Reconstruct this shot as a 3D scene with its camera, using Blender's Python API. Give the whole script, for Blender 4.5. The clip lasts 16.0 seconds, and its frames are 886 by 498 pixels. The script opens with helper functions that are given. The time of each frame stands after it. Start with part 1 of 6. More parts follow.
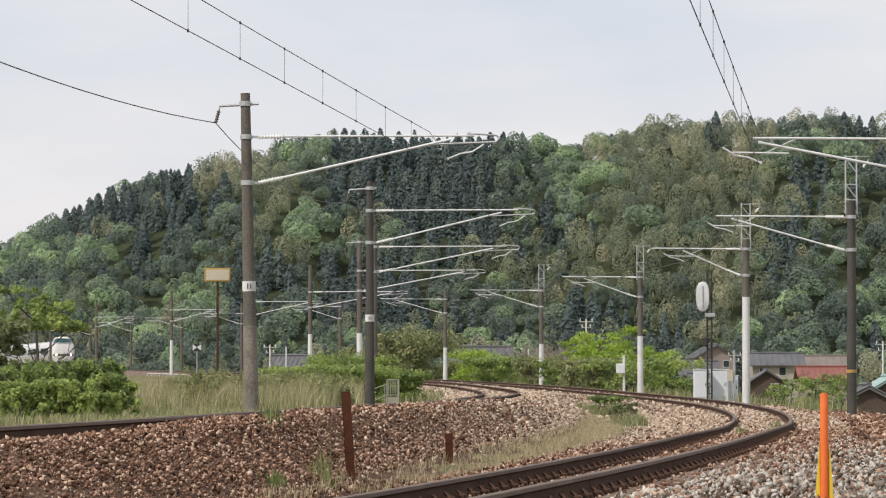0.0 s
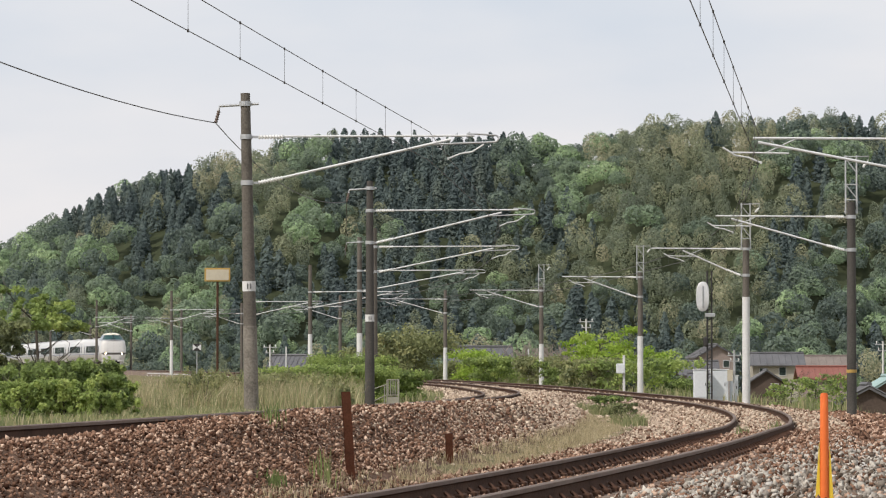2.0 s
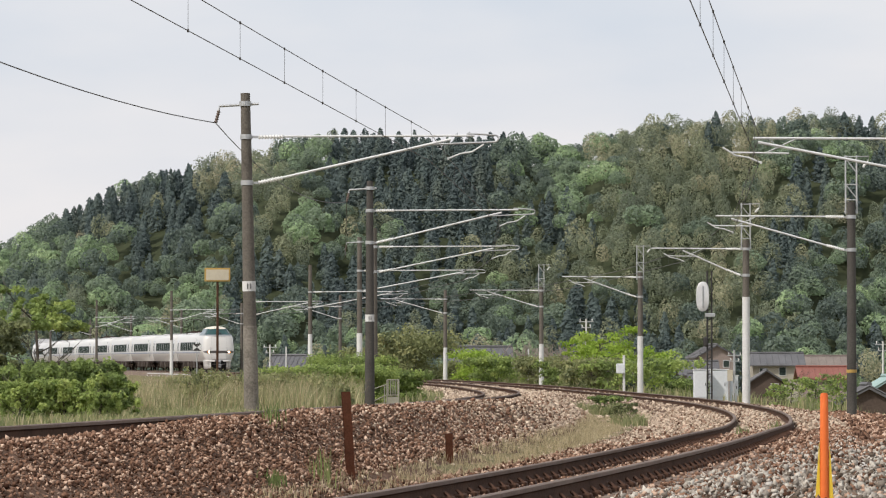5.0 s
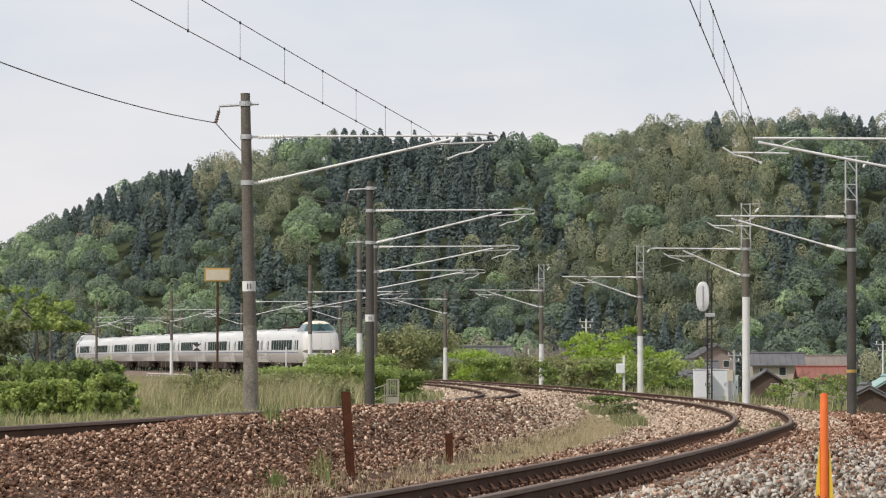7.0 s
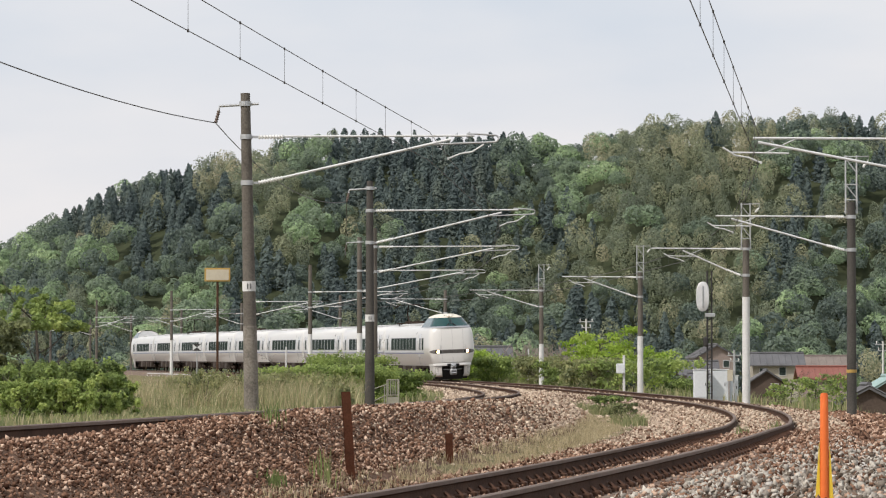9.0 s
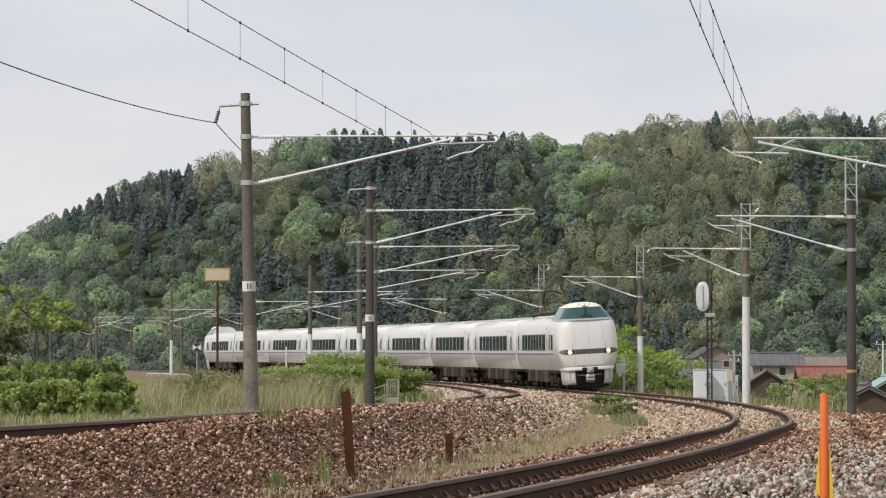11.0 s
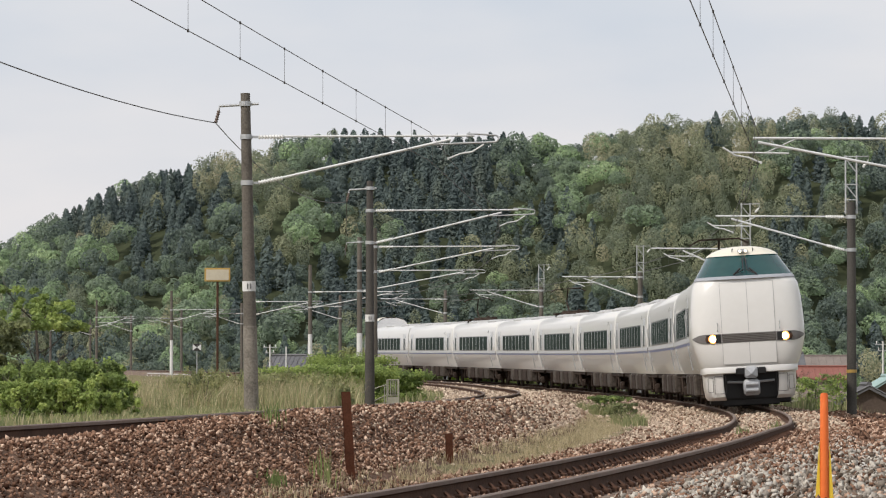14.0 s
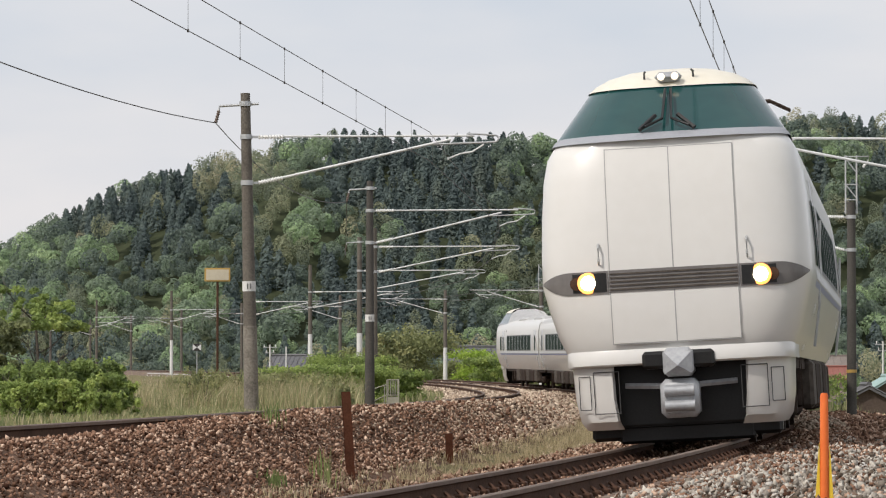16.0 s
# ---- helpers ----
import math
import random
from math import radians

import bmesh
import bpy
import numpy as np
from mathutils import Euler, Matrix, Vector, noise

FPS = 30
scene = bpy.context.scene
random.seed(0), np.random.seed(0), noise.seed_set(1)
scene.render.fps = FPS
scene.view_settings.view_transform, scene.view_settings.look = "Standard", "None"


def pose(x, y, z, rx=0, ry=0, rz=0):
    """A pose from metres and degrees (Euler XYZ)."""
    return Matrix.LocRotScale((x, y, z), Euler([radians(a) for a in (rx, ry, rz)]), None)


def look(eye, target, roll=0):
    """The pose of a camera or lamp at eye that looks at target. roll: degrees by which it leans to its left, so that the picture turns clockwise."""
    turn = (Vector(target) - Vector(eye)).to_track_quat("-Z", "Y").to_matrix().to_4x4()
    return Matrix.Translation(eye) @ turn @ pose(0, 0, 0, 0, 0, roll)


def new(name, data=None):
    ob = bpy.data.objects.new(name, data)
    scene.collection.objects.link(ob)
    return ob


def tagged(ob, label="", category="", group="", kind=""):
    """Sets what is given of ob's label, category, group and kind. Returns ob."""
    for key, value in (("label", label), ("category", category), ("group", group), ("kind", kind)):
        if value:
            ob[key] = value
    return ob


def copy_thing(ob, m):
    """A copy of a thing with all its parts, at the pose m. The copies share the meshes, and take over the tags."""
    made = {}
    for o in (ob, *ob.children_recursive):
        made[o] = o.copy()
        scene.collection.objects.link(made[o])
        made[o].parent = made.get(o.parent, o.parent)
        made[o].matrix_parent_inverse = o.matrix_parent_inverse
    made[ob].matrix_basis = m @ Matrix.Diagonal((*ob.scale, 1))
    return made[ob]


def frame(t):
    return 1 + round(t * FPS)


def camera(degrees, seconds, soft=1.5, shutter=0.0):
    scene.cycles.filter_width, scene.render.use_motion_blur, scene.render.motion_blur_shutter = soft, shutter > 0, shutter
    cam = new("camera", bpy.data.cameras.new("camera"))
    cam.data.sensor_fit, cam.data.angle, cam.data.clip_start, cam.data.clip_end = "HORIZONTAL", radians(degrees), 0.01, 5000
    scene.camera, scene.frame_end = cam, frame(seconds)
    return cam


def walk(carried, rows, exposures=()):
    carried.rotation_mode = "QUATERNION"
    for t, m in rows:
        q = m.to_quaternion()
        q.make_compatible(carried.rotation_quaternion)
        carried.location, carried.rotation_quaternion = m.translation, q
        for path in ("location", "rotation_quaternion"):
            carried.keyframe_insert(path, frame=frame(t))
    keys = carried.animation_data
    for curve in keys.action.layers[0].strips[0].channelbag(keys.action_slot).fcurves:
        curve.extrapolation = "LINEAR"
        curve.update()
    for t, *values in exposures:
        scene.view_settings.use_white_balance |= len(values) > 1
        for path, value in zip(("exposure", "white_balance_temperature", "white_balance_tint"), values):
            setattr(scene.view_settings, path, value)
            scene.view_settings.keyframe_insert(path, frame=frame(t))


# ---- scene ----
cam = camera(12.556, 16.0, soft=1.15)
EYE = 0.78
walk(cam, [(0.0, pose(0, 0, EYE, 91.857, 0, 0)), (16.0, pose(0, 0, EYE, 91.857, 0, 0))], exposures=((0.0, 0.03, 6540, 13.5), (9.0, 0.03, 6540, 13.5), (11.4, -0.06, 6540, 13.5), (16.0, -0.05, 6540, 13.5)))

# ---------------------------------------------------------------- world and sun
SUN_EL, SUN_AZ = radians(44), radians(231)      # azimuth clockwise from +y


def make_world():
    w = bpy.data.worlds.new("sky")
    w.use_nodes = True
    nt = w.node_tree
    bg = nt.nodes["Background"]
    sky = nt.nodes.new("ShaderNodeTexSky")
    sky.sky_type, sky.sun_disc = "NISHITA", False
    sky.sun_elevation, sky.sun_rotation = SUN_EL, SUN_AZ
    sky.dust_density, sky.air_density = 4.0, 1.4
    dim = nt.nodes.new("ShaderNodeVectorMath")
    dim.operation = "SCALE"
    dim.inputs["Scale"].default_value = 0.085
    nt.links.new(sky.outputs["Color"], dim.inputs[0])
    tc = nt.nodes.new("ShaderNodeTexCoord")
    mp = nt.nodes.new("ShaderNodeMapping")
    mp.inputs["Scale"].default_value = (5.0, 5.0, 16.0)
    nt.links.new(tc.outputs["Generated"], mp.inputs["Vector"])
    nz = nt.nodes.new("ShaderNodeTexNoise")
    nz.inputs["Scale"].default_value, nz.inputs["Detail"].default_value = 1.3, 5.0
    nt.links.new(mp.outputs["Vector"], nz.inputs["Vector"])
    ramp = nt.nodes.new("ShaderNodeValToRGB")
    ramp.color_ramp.elements[0].position, ramp.color_ramp.elements[1].position = 0.32, 0.7
    ramp.color_ramp.elements[0].color = (0.555, 0.615, 0.68, 1)
    ramp.color_ramp.elements[1].color = (0.735, 0.735, 0.735, 1)
    nt.links.new(nz.outputs["Fac"], ramp.inputs["Fac"])
    mix = nt.nodes.new("ShaderNodeMix")
    mix.data_type = "RGBA"
    mix.inputs[0].default_value = 0.86
    nt.links.new(dim.outputs["Vector"], mix.inputs[6])
    nt.links.new(ramp.outputs["Color"], mix.inputs[7])
    nt.links.new(mix.outputs[2], bg.inputs["Color"])
    bg.inputs["Strength"].default_value = 1.26
    scene.world = w
    sun = bpy.data.lights.new("sun", "SUN")
    sun.energy, sun.angle, sun.color = 3.0, radians(1.5), (1.0, 0.955, 0.88)
    ob = new("sun", sun)
    d = Vector((math.sin(SUN_AZ) * math.cos(SUN_EL), math.cos(SUN_AZ) * math.cos(SUN_EL), math.sin(SUN_EL)))
    ob.matrix_basis = look(d * 50, (0, 0, 0))


make_world()

# ---------------------------------------------------------------- materials
MATS = {}


def mat(name, c1, c2=None, rough=0.8, metal=0.0, scale=3.0, fine=40.0, bump=0.2, isl=0.0, objr=0.0, sub=0.0, spec=0.4, fmix=0.5, dist=0.02, coat=0.0, thresh=(0.35, 0.65), mid=None):
    """A procedural surface: two colours by broad and fine noise, with relief."""
    m = bpy.data.materials.new(name)
    m.use_nodes = True
    nt = m.node_tree
    b = nt.nodes["Principled BSDF"]
    b.inputs["Roughness"].default_value, b.inputs["Metallic"].default_value = rough, metal
    b.inputs["Specular IOR Level"].default_value = spec
    b.inputs["Coat Weight"].default_value = coat
    c2 = c2 or tuple(x * 0.8 for x in c1)
    tc = nt.nodes.new("ShaderNodeTexCoord")
    n1 = nt.nodes.new("ShaderNodeTexNoise")
    n1.inputs["Scale"].default_value, n1.inputs["Detail"].default_value = scale, 4
    n2 = nt.nodes.new("ShaderNodeTexNoise")
    n2.inputs["Scale"].default_value, n2.inputs["Detail"].default_value = fine, 3
    for n in (n1, n2):
        nt.links.new(tc.outputs["Object"], n.inputs["Vector"])
    mx = nt.nodes.new("ShaderNodeMix")
    mx.inputs[0].default_value = fmix
    nt.links.new(n1.outputs["Fac"], mx.inputs[2])
    nt.links.new(n2.outputs["Fac"], mx.inputs[3])
    val = mx.outputs[0]
    for amount, node, out in ((isl, "ShaderNodeNewGeometry", "Random Per Island"), (objr, "ShaderNodeObjectInfo", "Random")):
        if amount:
            g = nt.nodes.new(node)
            m2 = nt.nodes.new("ShaderNodeMix")
            m2.inputs[0].default_value = amount
            nt.links.new(val, m2.inputs[2])
            nt.links.new(g.outputs[out], m2.inputs[3])
            val = m2.outputs[0]
    ramp = nt.nodes.new("ShaderNodeValToRGB")
    ramp.color_ramp.elements[0].position, ramp.color_ramp.elements[1].position = thresh
    ramp.color_ramp.elements[0].color, ramp.color_ramp.elements[1].color = (*c1, 1), (*c2, 1)
    if mid:
        e = ramp.color_ramp.elements.new(mid[0])
        e.color = (*mid[1], 1)
    nt.links.new(val, ramp.inputs["Fac"])
    nt.links.new(ramp.outputs["Color"], b.inputs["Base Color"])
    if bump:
        bp = nt.nodes.new("ShaderNodeBump")
        bp.inputs["Strength"].default_value, bp.inputs["Distance"].default_value = bump, dist
        nt.links.new(n2.outputs["Fac"], bp.inputs["Height"])
        nt.links.new(bp.outputs["Normal"], b.inputs["Normal"])
    MATS[name] = m
    return m


def tint_mat(name, stops, rough=0.75, trans=0.25, leaf=0.35):
    """Foliage: the hue follows each tree's own number, with a little scatter from leaf to leaf."""
    m = bpy.data.materials.new(name)
    m.use_nodes = True
    nt = m.node_tree
    b = nt.nodes["Principled BSDF"]
    b.inputs["Roughness"].default_value = rough
    b.inputs["Specular IOR Level"].default_value = 0.25
    at = nt.nodes.new("ShaderNodeAttribute")
    at.attribute_name = "tint"
    g = nt.nodes.new("ShaderNodeNewGeometry")
    ad = nt.nodes.new("ShaderNodeMath")
    ad.operation = "MULTIPLY_ADD"
    nt.links.new(g.outputs["Random Per Island"], ad.inputs[0])
    ad.inputs[1].default_value = leaf
    nt.links.new(at.outputs["Fac"], ad.inputs[2])
    sb = nt.nodes.new("ShaderNodeMath")
    sb.operation = "SUBTRACT"
    nt.links.new(ad.outputs[0], sb.inputs[0])
    sb.inputs[1].default_value = leaf / 2
    ramp = nt.nodes.new("ShaderNodeValToRGB")
    el = ramp.color_ramp.elements
    while len(el) < len(stops):
        el.new(0.5)
    for e, (p, c) in zip(el, stops):
        e.position, e.color = p, (*c, 1)
    nt.links.new(sb.outputs[0], ramp.inputs["Fac"])
    nt.links.new(ramp.outputs["Color"], b.inputs["Base Color"])
    if trans:
        tr = nt.nodes.new("ShaderNodeBsdfTranslucent")
        nt.links.new(ramp.outputs["Color"], tr.inputs["Color"])
        ms = nt.nodes.new("ShaderNodeMixShader")
        ms.inputs[0].default_value = trans
        nt.links.new(b.outputs[0], ms.inputs[1])
        nt.links.new(tr.outputs[0], ms.inputs[2])
        nt.links.new(ms.outputs[0], nt.nodes["Material Output"].inputs["Surface"])
    MATS[name] = m
    return m


def glow(name, c, strength):
    m = bpy.data.materials.new(name)
    m.use_nodes = True
    b = m.node_tree.nodes["Principled BSDF"]
    b.inputs["Base Color"].default_value = (*c, 1)
    b.inputs["Emission Color"].default_value = (*c, 1)
    b.inputs["Emission Strength"].default_value = strength
    MATS[name] = m


mat("concrete_pole", (0.070, 0.061, 0.050), (0.155, 0.138, 0.115), 0.85, scale=1.2, fine=25, bump=0.3)
mat("concrete_weathered", (0.10, 0.088, 0.072), (0.26, 0.235, 0.20), 0.85, scale=2.2, fine=25, bump=0.3)
mat("concrete_dark", (0.045, 0.042, 0.037), (0.085, 0.078, 0.068), 0.85, scale=1.2, fine=25, bump=0.3)
mat("concrete_light", (0.52, 0.52, 0.50), (0.66, 0.66, 0.64), 0.8, scale=1.5, fine=20, bump=0.2)
mat("concrete_wall", (0.30, 0.28, 0.25), (0.45, 0.43, 0.40), 0.9, scale=0.4, fine=4, bump=0.2)
mat("galvanised", (0.38, 0.39, 0.39), (0.52, 0.53, 0.53), 0.5, 0.6, scale=3, fine=50, bump=0.1)
mat("galvanised_pale", (0.55, 0.56, 0.55), (0.7, 0.71, 0.7), 0.55, 0.2, scale=3, fine=50, bump=0.1)
mat("dark_porcelain", (0.10, 0.075, 0.06), (0.16, 0.12, 0.10), 0.35, scale=5, fine=30, bump=0.0)
mat("porcelain", (0.75, 0.75, 0.72), (0.82, 0.82, 0.8), 0.25, scale=5, fine=30, bump=0.0)
mat("wire", (0.08, 0.08, 0.08), (0.13, 0.125, 0.12), 0.6, 0.5, bump=0)
mat("rail_side", (0.052, 0.029, 0.019), (0.105, 0.060, 0.040), 0.85, 0.1, scale=2, fine=30, bump=0.3, spec=0.08)
mat("rail_head", (0.12, 0.083, 0.062), (0.20, 0.15, 0.12), 0.6, 0.25, scale=1.5, fine=30, bump=0.05, spec=0.08)
mat("rust", (0.062, 0.024, 0.014), (0.125, 0.05, 0.028), 0.85, 0.1, scale=6, fine=60, bump=0.3, spec=0.08)
mat("sleeper", (0.13, 0.095, 0.075), (0.22, 0.175, 0.145), 0.9, scale=2, fine=30, bump=0.3, objr=0.3, spec=0.08)
mat("fastener", (0.06, 0.035, 0.025), (0.11, 0.06, 0.04), 0.8, 0.3, scale=4, fine=60, bump=0.1, spec=0.08)
# dark bed: shade in the gaps between stones is put into its colour
mat("ballast_bed", (0.05, 0.029, 0.019), (0.17, 0.105, 0.072), 0.95, scale=0.5, fine=9, bump=0.9, dist=0.05, fmix=0.75, thresh=(0.36, 0.64), spec=0.08)
mat("ballast_brown", (0.050, 0.024, 0.015), (0.66, 0.49, 0.37), 0.9, scale=0.35, fine=30, bump=0.35, isl=0.82, fmix=0.4, thresh=(0.10, 0.96), mid=(0.64, (0.28, 0.163, 0.108)), spec=0.08)
mat("ballast_grey", (0.10, 0.075, 0.055), (0.56, 0.52, 0.45), 0.88, scale=0.5, fine=30, bump=0.3, isl=0.62, fmix=0.4, thresh=(0.22, 0.8), spec=0.08)
mat("ballast_tan", (0.19, 0.13, 0.088), (0.68, 0.555, 0.425), 0.9, scale=0.35, fine=30, bump=0.35, isl=0.75, fmix=0.4, thresh=(0.12, 0.9), spec=0.08)
mat("ballast_piece", (0.24, 0.21, 0.18), (0.56, 0.535, 0.49), 0.88, scale=6, fine=40, bump=0.3, objr=0.6, thresh=(0.22, 0.8), spec=0.08)
mat("soil", (0.11, 0.105, 0.05), (0.24, 0.205, 0.115), 0.95, scale=0.25, fine=5, bump=0.6, dist=0.05, spec=0.08)
mat("train_white", (0.635, 0.625, 0.59), (0.66, 0.65, 0.618), 0.28, scale=0.6, fine=6, bump=0.0, spec=0.5, coat=0.3)
mat("train_cream", (0.66, 0.62, 0.50), (0.71, 0.67, 0.56), 0.35, scale=0.8, fine=9, bump=0.0, spec=0.5)
mat("train_grey", (0.50, 0.515, 0.53), (0.56, 0.575, 0.59), 0.35, scale=0.8, fine=9, bump=0.0)
mat("train_roof", (0.34, 0.34, 0.34), (0.46, 0.46, 0.45), 0.6, scale=0.8, fine=9, bump=0.05)
mat("sill_grey", (0.27, 0.28, 0.30), (0.33, 0.34, 0.36), 0.5, bump=0.0)
mat("train_blue", (0.16, 0.20, 0.36), (0.20, 0.24, 0.40), 0.35, bump=0.0)
mat("train_band", (0.13, 0.12, 0.115), (0.17, 0.16, 0.15), 0.4, scale=1, fine=10, bump=0.0)
mat("joint_grey", (0.30, 0.30, 0.295), (0.36, 0.36, 0.35), 0.7, bump=0.0)
mat("seam", (0.06, 0.06, 0.06), (0.09, 0.09, 0.09), 0.7, bump=0.0)
mat("black_housing", (0.006, 0.006, 0.006), (0.014, 0.013, 0.012), 0.35, bump=0.0)
mat("cab_glass", (0.010, 0.048, 0.048), (0.016, 0.066, 0.062), 0.10, scale=0.5, fine=3, bump=0.0, spec=0.4)
mat("window_glass", (0.030, 0.042, 0.038), (0.06, 0.078, 0.070), 0.3, scale=0.5, fine=3, bump=0.0, spec=0.0)
mat("underfloor", (0.018, 0.013, 0.010), (0.065, 0.048, 0.038), 0.8, 0.1, scale=1.2, fine=9, bump=0.2, spec=0.08)
mat("underfloor_box", (0.035, 0.029, 0.024), (0.11, 0.093, 0.078), 0.7, scale=1.2, fine=9, bump=0.1, spec=0.08)
mat("coupler_grey", (0.30, 0.31, 0.32), (0.42, 0.43, 0.44), 0.45, 0.3, scale=3, fine=20, bump=0.1)
glow("headlamp", (1.0, 0.86, 0.60), 9.0)
# emissive ring that stands in for the warm glare round each headlamp
glow("lamp_reflector", (1.0, 0.42, 0.10), 1.6)
glow("lamp_white", (1.0, 0.86, 0.66), 1.1)

# ---------------------------------------------------------------- mesh builder


class Build:
    """Collects plain geometry for one mesh."""

    def __init__(self):
        self.v, self.f, self.m = [], [], []

    def add(self, verts, faces, mi=0):
        o = len(self.v)
        self.v += [tuple(p) for p in verts]
        self.f += [tuple(i + o for i in f) for f in faces]
        self.m += [mi] * len(faces)
        return self

    def box(self, c, size, rz=0.0, bevel=0.0, mi=0, m=None):
        x, y, z = (s / 2 for s in size)
        if bevel:
            b = min(bevel, x * 0.9, y * 0.9, z * 0.9)
            vs, fs = [], []
            for sx in (-1, 1):
                for sy in (-1, 1):
                    for sz in (-1, 1):
                        vs += [(sx * x, sy * (y - b), sz * (z - b)), (sx * (x - b), sy * y, sz * (z - b)), (sx * (x - b), sy * (y - b), sz * z)]
            bm = bmesh.new()
            for p in vs:
                bm.verts.new(p)
            bmesh.ops.convex_hull(bm, input=bm.verts)
            bm.verts.index_update()
            vs = [tuple(p.co) for p in bm.verts]
            fs = [[q.index for q in f.verts] for f in bm.faces]
            bm.free()
        else:
            vs = [(sx * x, sy * y, sz * z) for sx in (-1, 1) for sy in (-1, 1) for sz in (-1, 1)]
            fs = [(0, 1, 3, 2), (4, 6, 7, 5), (0, 4, 5, 1), (2, 3, 7, 6), (0, 2, 6, 4), (1, 5, 7, 3)]
        mt = Matrix.Translation(c) @ (m or Matrix.Rotation(rz, 4, "Z"))
        return self.add([mt @ Vector(p) for p in vs], fs, mi)

    def tube(self, pts, r, n=8, r2=None, mi=0, cap=True):
        pts = [Vector(p) for p in pts]
        k = len(pts)
        vs, fs = [], []
        up = None
        for i, p in enumerate(pts):
            d = (pts[min(i + 1, k - 1)] - pts[max(i - 1, 0)]).normalized()
            if up is None:
                up = Vector((0, 0, 1)) if abs(d.z) < 0.9 else Vector((1, 0, 0))
            a = d.cross(up).normalized()
            b = a.cross(d)
            rr = r if r2 is None else r + (r2 - r) * i / (k - 1)
            vs += [p + (a * math.cos(j * 2 * math.pi / n) + b * math.sin(j * 2 * math.pi / n)) * rr for j in range(n)]
        for i in range(k - 1):
            for j in range(n):
                fs.append((i * n + j, i * n + (j + 1) % n, (i + 1) * n + (j + 1) % n, (i + 1) * n + j))
        if cap:
            fs += [tuple(range(n))[::-1], tuple(range((k - 1) * n, k * n))]
        return self.add(vs, fs, mi)

    def loft(self, rings, closed=False, mi=0, caps=False):
        n = len(rings[0])
        vs = [p for r in rings for p in r]
        fs = []
        for i in range(len(rings) - 1):
            for j in range(n if closed else n - 1):
                k = (j + 1) % n
                fs.append((i * n + j, i * n + k, (i + 1) * n + k, (i + 1) * n + j))
        if caps:
            fs += [tuple(range(n))[::-1], tuple(range((len(rings) - 1) * n, len(rings) * n))]
        return self.add(vs, fs, mi)

    def lathe(self, profile, n=16, m=None, mi=0):
        m = m or Matrix()
        rings = [[m @ Vector((r * math.cos(a * 2 * math.pi / n), r * math.sin(a * 2 * math.pi / n), z)) for a in range(n)] for r, z in profile]
        return self.loft(rings, True, mi, True)

    def mesh(self, name, mats, smooth=False):
        me = bpy.data.meshes.new(name)
        me.from_pydata(self.v, [], self.f)
        mats = mats if isinstance(mats, (list, tuple)) else [mats]
        for q in mats:
            me.materials.append(MATS[q] if isinstance(q, str) else q)
        if len(mats) > 1:
            me.polygons.foreach_set("material_index", self.m)
        if smooth:
            me.shade_smooth()
            me.set_sharp_from_angle(angle=radians(smooth if smooth is not True else 40))
        me.update()
        return me


def part(name, b, mats, parent=None, label="", smooth=False):
    me = b.mesh(name, mats, smooth) if isinstance(b, Build) else b
    ob = new(name, me)
    ob.parent = parent
    if label:
        tagged(ob, label)
    return ob


def thing(name, label, category, group="", m=None, kind=""):
    ob = new(name)
    ob.empty_display_size = 0.2
    if m is not None:
        ob.matrix_basis = m
    return tagged(ob, label, category, group, kind)


def bulk(name, verts, faces, mats, tint=None, mi=None, smooth=False):
    """A mesh from number arrays: verts (n, 3), faces (k, 3) or (k, 4)."""
    me = bpy.data.meshes.new(name)
    verts, faces = np.asarray(verts, np.float32), np.asarray(faces, np.int32)
    k, c = faces.shape
    me.vertices.add(len(verts))
    me.vertices.foreach_set("co", verts.ravel())
    me.loops.add(k * c)
    me.loops.foreach_set("vertex_index", faces.ravel())
    me.polygons.add(k)
    me.polygons.foreach_set("loop_start", np.arange(k, dtype=np.int32) * c)
    for q in mats:
        me.materials.append(MATS[q])
    if mi is not None:
        me.polygons.foreach_set("material_index", np.asarray(mi, np.int32))
    if tint is not None:
        a = me.attributes.new("tint", "FLOAT", "FACE")
        a.data.foreach_set("value", np.asarray(tint, np.float32))
    me.update(calc_edges=True)
    if smooth:
        me.shade_smooth()
    return me


# ---------------------------------------------------------------- the line of the railway
SPEED = 30.4
KAPPA, STRAIGHT_FROM, EASE = -0.00129, 190.4, 109.8


def make_line():
    """Centre of the outer track: s runs from the camera away, 0 where the train's nose ends up."""
    ds = 0.5
    s = np.arange(0, 900, ds)
    kk = KAPPA * np.clip(1 - (s - STRAIGHT_FROM) / EASE, 0, 1)
    h = 0.128 + np.concatenate([[0], np.cumsum(kk[:-1] * ds)])
    x = 2.475 + np.concatenate([[0], np.cumsum(np.sin(h[:-1]) * ds)])
    y = 43.294 + np.concatenate([[0], np.cumsum(np.cos(h[:-1]) * ds)])
    sb = np.arange(-ds, -75, -ds)
    hb = 0.128 + KAPPA * sb
    xb = 2.475 + np.cumsum(np.sin(hb) * -ds)
    yb = 43.294 + np.cumsum(np.cos(hb) * -ds)
    lean = 3.1 * np.clip(1 - (s - STRAIGHT_FROM) / EASE, 0, 1)
    return (np.concatenate([sb[::-1], s]), np.concatenate([xb[::-1], x]), np.concatenate([yb[::-1], y]),
            np.concatenate([hb[::-1], h]), np.concatenate([np.full(len(sb), 3.1), lean]))


